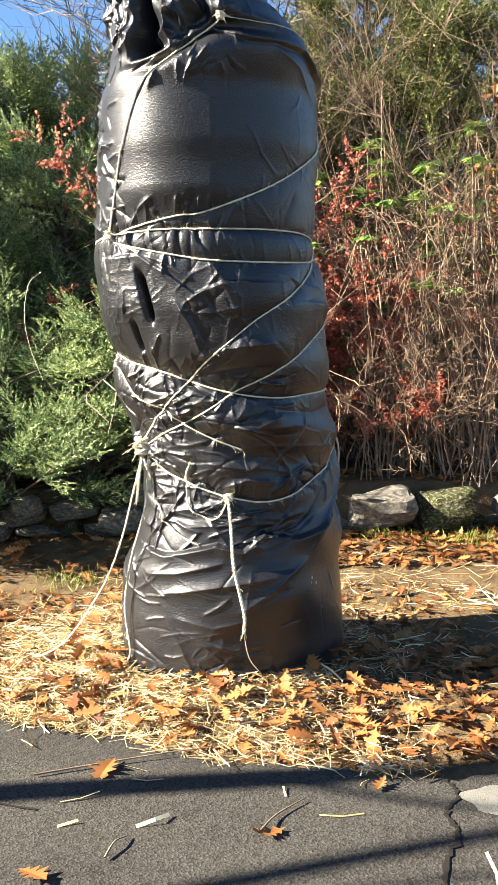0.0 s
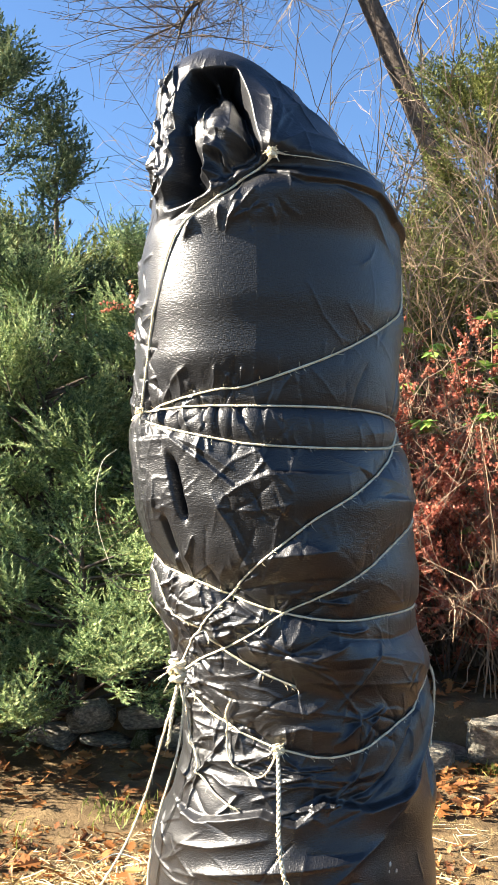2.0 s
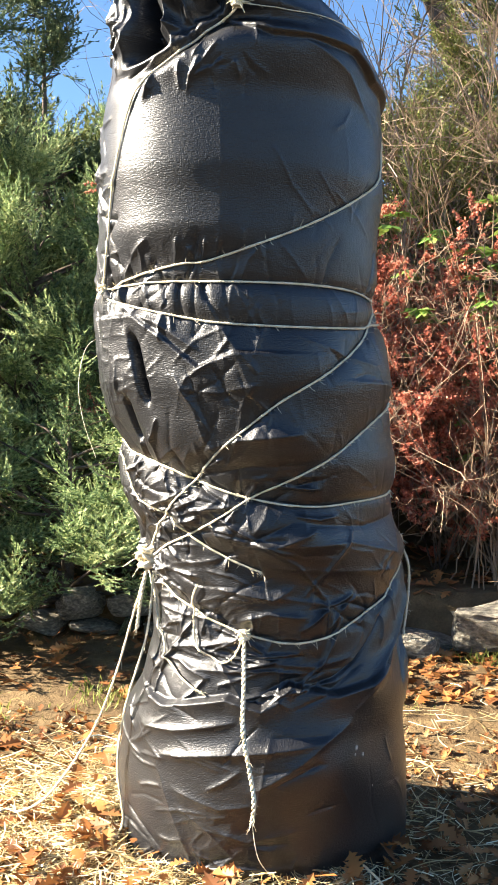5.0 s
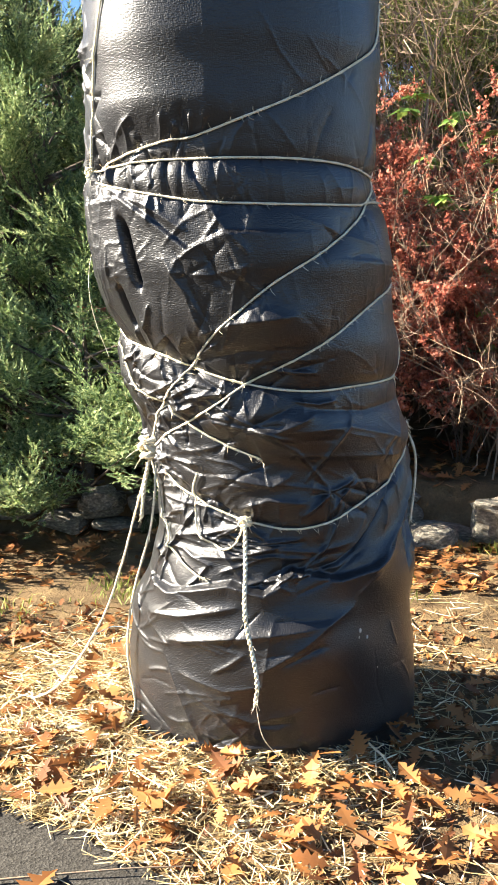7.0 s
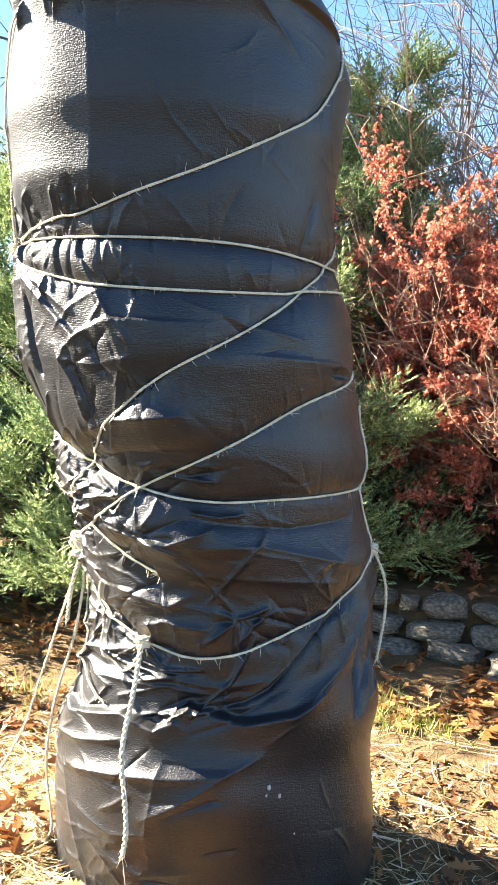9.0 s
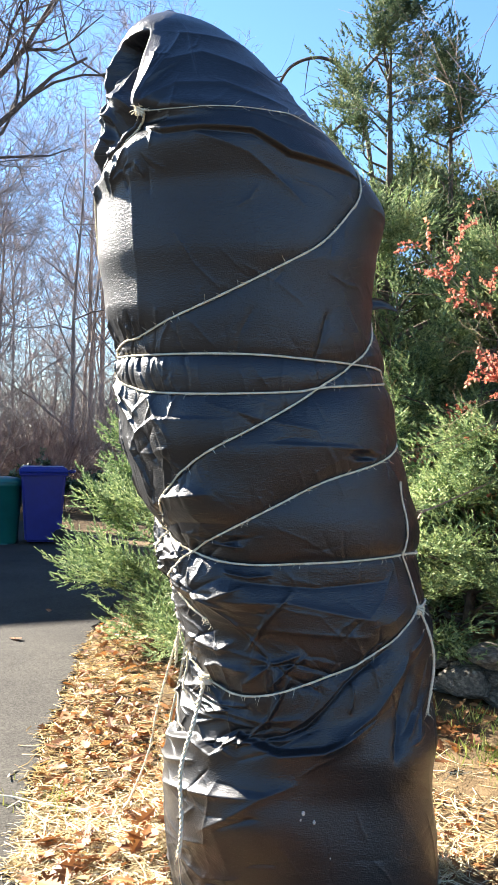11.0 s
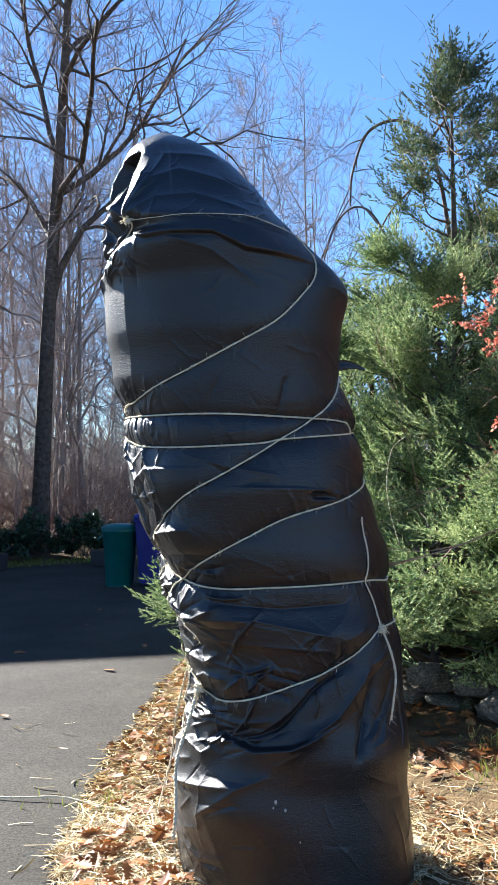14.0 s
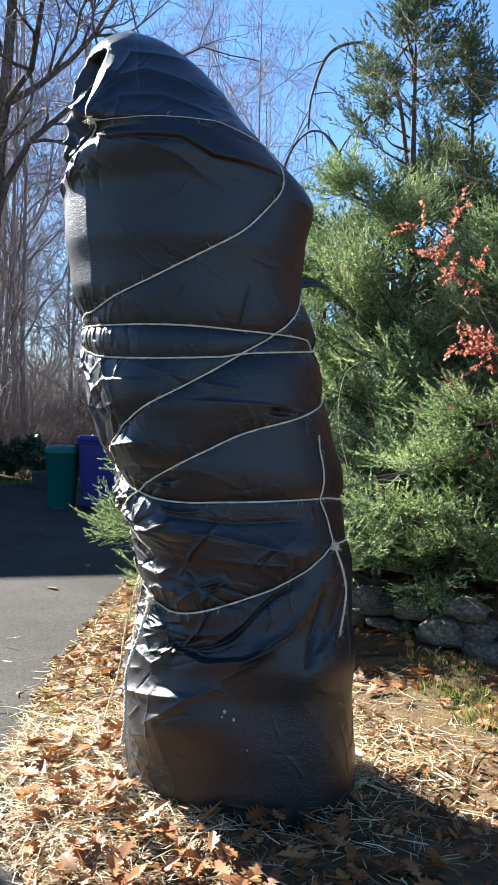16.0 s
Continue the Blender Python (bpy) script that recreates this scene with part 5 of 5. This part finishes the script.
# ---------- litter ----------
def scatter_straw(n, seed, where, lo, hi, heap, width=0.0014):
    rng = np.random.RandomState(seed)
    x, y, lift = where(rng, n)
    a = rng.uniform(0, np.pi * 2, n)
    L = rng.uniform(lo, hi, n) ** 1.0
    tilt = rng.normal(0, 0.16, n)
    d = np.stack([np.cos(a) * np.cos(tilt), np.sin(a) * np.cos(tilt), np.sin(tilt)], 1)
    p = np.stack([x, y, np.maximum(soil_z(x, y), 0.0) + 0.006 + lift * heap], 1)
    s = np.stack([-d[:, 1], d[:, 0], rng.normal(0, 0.5, n)], 1) * (width * rng.uniform(0.5, 1.6, n))[:, None]
    e0, e1 = p - d * L[:, None] / 2, p + d * L[:, None] / 2
    m = p + np.stack([-d[:, 1], d[:, 0], np.abs(rng.normal(0, 0.4, n))], 1) * (L * rng.normal(0, 0.08, n))[:, None]
    for q in (e0, e1, m):
        q[:, 2] = np.maximum(q[:, 2], np.maximum(soil_z(q[:, 0], q[:, 1]), 0.0) + 0.004)
    V = np.stack([e0 + s, e0 - s, m - s, m + s, e1 - s, e1 + s], 1).reshape(-1, 3)
    b0 = np.arange(n)[:, None] * 6
    return V, np.concatenate([b0 + [0, 1, 2, 3], b0 + [3, 2, 4, 5]])


def ring(rng, n):
    a = rng.uniform(0, 2 * np.pi, n)
    r = 0.44 + np.abs(rng.normal(0, 0.34, n))
    x, y = -0.12 + r * np.cos(a) * 1.15, 4.28 + r * np.sin(a)
    gone = (x > 0.3) & (rng.rand(n) < 0.8)
    x = np.where(gone, -0.6 - np.abs(rng.normal(0, 0.35, n)), x)
    y = np.where(y < edge_y(x) - 0.03, edge_y(x) - 0.05 + np.abs(rng.normal(0, 0.22, n)), y)
    return x, y, rng.rand(n) * np.exp(-((r - 0.44) / 0.33) ** 2)


def front(rng, n):
    x = np.minimum(rng.uniform(-1.3, 0.75, n), 0.45 + rng.normal(0, 0.12, n))
    y = edge_y(x) + np.abs(rng.normal(0.0, 0.33, n)) - 0.03
    return x, y, rng.rand(n) * 0.5


def verge(rng, n):
    x = rng.uniform(-4.2, -0.7, n)
    y = edge_y(x) + np.abs(rng.normal(0.0, 0.55, n)) - 0.02
    return x, y, rng.rand(n) * 0.3


def back(rng, n):
    x, y = rng.uniform(-1.0, 2.4, n), rng.normal(5.2, 0.5, n)
    return x, y, rng.rand(n) * 0.2


def lane(rng, n):
    x = rng.uniform(-3.0, 1.2, n)
    return x, edge_y(x) - np.abs(rng.normal(0, 0.45, n)), rng.rand(n) * 0


straw = join(scatter_straw(10000, 1, ring, 0.02, 0.17, 0.07), scatter_straw(1300, 2, front, 0.02, 0.15, 0.04), scatter_straw(1100, 4, back, 0.05, 0.24, 0.03), scatter_straw(48, 5, lane, 0.04, 0.16, 0.0, 0.0028))
tagged(part("straw", mesh("straw", *straw, M_STRAW)), "loose golden straw mulch heaped round the wrap", "straw", kind="stuff")


litter = join(scatter_straw(5200, 3, verge, 0.015, 0.12, 0.03, 0.002), scatter_straw(500, 6, verge, 0.06, 0.2, 0.04))
tagged(part("chopped_litter", mesh("chopped_litter", *litter, M_LITTER)), "golden-brown chopped leaf and straw litter on the verge", "litter", kind="stuff")


def oak_leaf_outline():
    """Half outline of a lobed leaf along its midrib, both sides, 1 long."""
    t = np.array([0, 0.12, 0.22, 0.30, 0.42, 0.50, 0.64, 0.70, 0.82, 0.90, 1.0])
    w = np.array([0.01, 0.05, 0.20, 0.08, 0.30, 0.11, 0.33, 0.12, 0.22, 0.10, 0.0])
    return t, w


def leaves_mesh(name, x, y, z, size, seed, mat, curl=0.35):
    rng = np.random.RandomState(seed)
    n = len(x)
    t, w = oak_leaf_outline()
    a = rng.uniform(0, 2 * np.pi, n)
    up = unit(np.c_[rng.normal(0, curl, (n, 2)), np.ones(n)])
    d = unit(np.cross(up, np.c_[np.cos(a), np.sin(a), np.zeros(n)]))
    s = np.cross(up, d)
    p = np.c_[x, y, z]
    k = len(t)
    ben, cup = rng.normal(0, 0.25, n), rng.uniform(-0.1, 0.7, n)
    mid = p[:, None] + size[:, None, None] * (d[:, None] * (t - 0.5)[None, :, None] + up[:, None] * (ben[:, None] * (t - 0.5) ** 2)[..., None])
    wj = w[None] * rng.uniform(0.75, 1.2, (n, k))
    lf = mid + size[:, None, None] * (s[:, None] * wj[..., None] + up[:, None] * (cup[:, None] * wj)[..., None] * 0.6)
    rt_ = mid + size[:, None, None] * (-s[:, None] * wj[..., None] + up[:, None] * (cup[:, None] * wj)[..., None] * 0.6)
    V = np.stack([mid, lf, rt_], 1).reshape(-1, 3)
    i = np.arange(k - 1)
    q = np.concatenate([np.stack([i, i + 1, i + 1 + k, i + k], -1), np.stack([i + 1, i, i + 2 * k, i + 1 + 2 * k], -1)])
    F = (np.arange(n)[:, None, None] * 3 * k + q[None]).reshape(-1, 4)
    return mesh(name, V, F, mat)


rl = np.random.RandomState(17)
xs, ys = [], []
for n, x0, x1, y0, y1 in ((1000, 0.25, 3.2, 5.7, 6.7), (500, -4.5, 0.3, 5.6, 6.7), (480, -0.9, 1.5, 3.2, 4.3), (260, -2.6, -0.6, 3.7, 5.2), (160, 0.6, 3.0, 3.4, 5.3), (160, -4.4, -2.0, 4.6, 6.6), (1300, -4.5, 4.0, 6.9, 8.6)):
    x, y = rl.uniform(x0, x1, n), rl.uniform(y0, y1, n)
    ok = (y > edge_y(x)) & (np.hypot(x + 0.1, y - 4.3) > 0.5)
    xs.append(x[ok]), ys.append(y[ok])
xs, ys = np.concatenate(xs), np.concatenate(ys)
near = np.exp(-((np.hypot(xs + 0.1, ys - 4.3) - 0.45) / 0.33) ** 2)
tagged(part("fallen_leaves", leaves_mesh("fallen_leaves", xs, ys, soil_z(xs, ys) + 0.015 + 0.07 * near + 0.02 * rl.rand(len(xs)), rl.uniform(0.05, 0.13, len(xs)), 18, M_OAK)), "orange-brown oak leaves fallen on soil", "leaf litter", kind="stuff")
fx, fy = rl.uniform(-3.2, 1.1, 3600), rl.uniform(3.1, 5.4, 3600)
ok = (fy > edge_y(fx) + 0.02) & (np.hypot(fx + 0.1, fy - 4.3) > 0.47)
fx, fy = fx[ok], fy[ok]
tagged(part("leaf_fragments", leaves_mesh("leaf_fragments", fx, fy, soil_z(fx, fy) + 0.012 + 0.06 * rl.rand(len(fx)) * np.exp(-((np.hypot(fx + 0.1, fy - 4.3) - 0.45) / 0.33) ** 2), rl.uniform(0.025, 0.06, len(fx)), 19, M_OAK, 0.6)), "broken brown leaf pieces among the straw", "leaf litter", kind="stuff")
LANE_LEAVES = [(-0.51, 3.17, 0.15), (0.04, 2.72, 0.12), (-0.62, 2.52, 0.13), (-1.2, 2.9, 0.1), (0.42, 3.02, 0.08), (-2.6, 3.4, 0.12), (-3.3, 4.3, 0.09), (-2.3, 3.0, 0.10), (-4.3, 5.6, 0.14), (-3.8, 3.9, 0.11), (-1.5, 3.2, 0.09), (-5.5, 5.3, 0.12), (-6.6, 6.5, 0.12), (-5.1, 6.4, 0.1), (-0.95, 2.75, 0.08), (-7.6, 7.2, 0.12)]
for i, (x, y, s) in enumerate(LANE_LEAVES):
    ob = part("oak_leaf", leaves_mesh("oak_leaf", np.zeros(1), np.zeros(1), np.full(1, 0.012), np.array([s]), 300 + i, M_OAK, 0.12))
    ob.matrix_basis = pose(x, y, 0)
    tagged(ob, "curled orange-brown oak leaf lying on asphalt", "leaf", "leaves on the driveway")
for i, pts in enumerate(([(0.02, 2.72, 0.02), (0.07, 2.83, 0.012), (0.16, 2.93, 0.012)], [(-0.75, 3.13, 0.01), (-0.55, 3.2, 0.012), (-0.3, 3.27, 0.02), (-0.14, 3.31, 0.02)], [(-0.43, 2.6, 0.01), (-0.41, 2.67, 0.02), (-0.38, 2.72, 0.01)], [(0.66, 3.3, 0.03), (0.80, 3.2, 0.035), (0.92, 3.13, 0.02)])):
    q = smooth_line(pts, 6)
    tagged(part("twig", mesh("twig", *tubes([(q, np.linspace(0.004, 0.002, len(q)))], 5), M_TWIG, True)), "thin dry twig lying on asphalt", "twig", "fallen twigs")
rg = np.random.RandomState(31)
tuft_p = np.concatenate([np.c_[rg.normal(cx, 0.14, k), rg.normal(cy, 0.1, k)] for cx, cy, k in ((1.5, 6.3, 350), (0.9, 6.45, 200), (-1.1, 5.6, 180), (-0.2, 5.9, 300), (0.2, 5.7, 250), (-1.4, 4.0, 120), (-0.6, 6.3, 200), (-1.6, 5.2, 90))])
tz = soil_z(tuft_p[:, 0], tuft_p[:, 1])
L = rg.uniform(0.03, 0.09, len(tuft_p))
tagged(part("grass_tufts", mesh("grass_tufts", *blades(np.c_[tuft_p, tz], np.c_[rg.normal(0, 0.5, (len(L), 2)), np.ones(len(L))], rg.normal(0, 1, (len(L), 3)), L, L * 0.05), M_GRASS)), "sparse short green grass tufts on soil", "grass", kind="stuff")


# ---------- bins and planters across the driveway ----------
def tapered(name, w0, d0, w1, d1, z0, z1, mat, bevel=0.03):
    bm = bmesh.new()
    bmesh.ops.create_cube(bm, size=1)
    for v in bm.verts:
        top = v.co.z > 0
        v.co = Vector((v.co.x * (w1 if top else w0), v.co.y * (d1 if top else d0), z1 if top else z0))
    bmesh.ops.bevel(bm, geom=bm.edges[:], offset=bevel, segments=3, affect="EDGES")
    return bm_mesh(name, bm, mat, False)


def wheel_mesh():
    bm = bmesh.new()
    bmesh.ops.create_cone(bm, segments=20, radius1=0.11, radius2=0.11, depth=0.05, cap_ends=True, matrix=Matrix.Rotation(math.pi / 2, 4, "Y"))
    bmesh.ops.bevel(bm, geom=bm.edges[:], offset=0.008, segments=1, affect="EDGES")
    return bm_mesh("wheel", bm, M_RUBBER, False)


def round_bin(x, y, turn):
    bm = bmesh.new()
    prof = [(0.19, 0.0), (0.205, 0.02), (0.25, 0.80), (0.27, 0.81), (0.27, 0.85), (0.255, 0.86)]
    for r, z in prof:
        bmesh.ops.create_circle(bm, segments=28, radius=r, matrix=Matrix.Translation((0, 0, z)), cap_ends=z == 0)
    bm.verts.ensure_lookup_table()
    vs = list(bm.verts)
    for k in range(len(prof) - 1):
        for j in range(28):
            bm.faces.new((vs[k * 28 + j], vs[k * 28 + (j + 1) % 28], vs[k * 28 + 28 + (j + 1) % 28], vs[k * 28 + 28 + j]))
    ob = part("trash_bin", bm_mesh("trash_bin", bm, M_GREENBIN, True))
    bm = bmesh.new()
    prof = [(0.275, 0.855), (0.28, 0.875), (0.2, 0.92), (0.08, 0.935)]
    for r, z in prof:
        bmesh.ops.create_circle(bm, segments=28, radius=r, matrix=Matrix.Translation((0, 0, z)), cap_ends=z > 0.93)
    vs = list(bm.verts)
    for k in range(len(prof) - 1):
        for j in range(28):
            bm.faces.new((vs[k * 28 + j], vs[k * 28 + (j + 1) % 28], vs[k * 28 + 28 + (j + 1) % 28], vs[k * 28 + 28 + j]))
    lid = part("lid", bm_mesh("lid", bm, M_GREENBIN, True), ob)
    for sx in (-1, 1):
        q = smooth_line([(sx * 0.25, -0.09, 0.76), (sx * 0.31, -0.08, 0.70), (sx * 0.31, 0.08, 0.70), (sx * 0.25, 0.09, 0.76)], 6)
        part("handle", mesh("handle", *tubes([(q, np.full(len(q), 0.013))], 6), M_GREENBIN, True), ob)
    ob.matrix_basis = pose(x, y, 0, 0, 0, turn)
    return tagged(ob, "dull green lidded plastic trash bin on asphalt", "trash bin")


def wheeled_bin(x, y, turn):
    ob = part("recycling_bin", tapered("recycling_bin", 0.44, 0.48, 0.56, 0.62, 0.03, 1.0, M_BLUEBIN))
    part("lid", tapered("lid", 0.62, 0.70, 0.54, 0.6, 1.0, 1.08, M_BLUEBIN, 0.02), ob)
    part("rim", tapered("rim", 0.60, 0.66, 0.61, 0.67, 0.955, 0.995, M_BLUEBIN, 0.008), ob)
    q = smooth_line([(-0.2, 0.36, 1.0), (-0.2, 0.43, 1.02), (0.2, 0.43, 1.02), (0.2, 0.36, 1.0)], 5)
    part("handle", mesh("handle", *tubes([(q, np.full(len(q), 0.015))], 6), M_BLUEBIN, True), ob)
    me = wheel_mesh()
    for sx in (-1, 1):
        w = part("wheel", me, ob)
        w.location = (sx * 0.27, 0.24, 0.11)
    ob.matrix_basis = pose(x, y, 0, 0, 0, turn)
    return tagged(ob, "blue wheeled recycling bin with a closed lid", "recycling bin")


round_bin(-9.8, 8.6, 60)
wheeled_bin(-9.55, 9.08, -30)


def planter(x, y, turn, seed):
    ob = part("planter_box", tapered("planter_box", 0.62, 0.5, 0.68, 0.56, 0, 0.30, M_DARKBOX, 0.02))
    part("soil", tapered("soil", 0.60, 0.48, 0.60, 0.48, 0.27, 0.312, M_SOIL, 0.01), ob)
    ob.matrix_basis = pose(x, y, 0.0, 0, 0, turn)
    return tagged(ob, "dark plastic planter box beside the driveway", "planter", "planters")


planter(-12.6, 9.95, 30, 1)
planter(-13.2, 7.75, 20, 2)
for i, (x, y) in enumerate(((-14.6, 8.6), (-14.6, 9.4), (-14.3, 10.2), (-13.9, 11.0), (-13.2, 11.8), (-12.3, 12.0), (-14.9, 7.8), (-11.2, 12.2))):
    leafy("evergreen_shrub", (x, y, 0.02), 1.15, 0.9, 8, M_HEDGE, "low dark evergreen shrub before the woods", "shrub", 400 + i, 3, 5, 16, 0.09, 0.3, "low evergreen shrubs", M_BARK)
rb = np.random.RandomState(3)
gp = np.c_[rb.uniform(-14.6, -13.3, 2500), rb.uniform(7, 11, 2500)]
L = rb.uniform(0.03, 0.07, 2500)
tagged(part("lawn_strip", mesh("lawn_strip", *blades(np.c_[gp, np.full(2500, 0.0)], np.c_[rb.normal(0, 0.4, (2500, 2)), np.ones(2500)], rb.normal(0, 1, (2500, 3)), L, L * 0.12), M_GRASS)), "narrow strip of grass past the asphalt", "grass", kind="stuff")

# ---------- what throws the shade, out of view ----------
# unseen house, added so that its roofline shades the far driveway
house = part("house", tapered("house", 7.0, 11.0, 7.0, 11.0, 0, 4.0, M_SIDING, 0.02))
bm = bmesh.new()
pts = [bm.verts.new(p) for p in ((-3.8, -5.7, 4.0), (3.8, -5.7, 4.0), (0, -5.7, 6.7), (-3.8, 5.7, 4.0), (3.8, 5.7, 4.0), (0, 5.7, 6.7))]
for f in ((0, 1, 2), (5, 4, 3), (0, 3, 4, 1), (1, 4, 5, 2), (2, 5, 3, 0)):
    bm.faces.new([pts[i] for i in f])
part("roof", bm_mesh("roof", bm, M_DARKBOX), house)
house.matrix_basis = pose(-18.5, 3.0, 0, 0, 0, -21)
tagged(house, "plain grey house added out of view to shade the driveway", "house", kind="structure")
# unseen trunk and limbs, added to throw thin shadow bands across the asphalt
boughs = (([(-6.2, 2.53, 0), (-6.2, 2.55, 2), (-6.2, 2.55, 6)], 0.08, 0.065), ([(-6.2, 2.52, 1.2), (-6.2, 1.67, 2.5), (-6.2, 1.93, 3.1), (-6.2, 2.11, 3.53), (-6.2, 2.27, 4.1)], 0.045, 0.03),
          ([(-6.2, 2.55, 3.2), (-6.2, 2.33, 3.45), (-6.2, 2.13, 3.75), (-6.2, 1.77, 4.1)], 0.022, 0.014), ([(-6.2, 1.67, 2.5), (-6.2, 1.87, 3.3), (-6.2, 1.97, 3.9)], 0.018, 0.01))
lean_lines = []
for pts, r0, r1 in boughs:
    q = smooth_line(pts, 6)
    lean_lines.append((q, np.linspace(r0, r1, len(q))))
tagged(part("shadow_tree", mesh("shadow_tree", *tubes(lean_lines, 8), M_BARK, True)), "slim bare tree added out of view for its shadows", "tree")
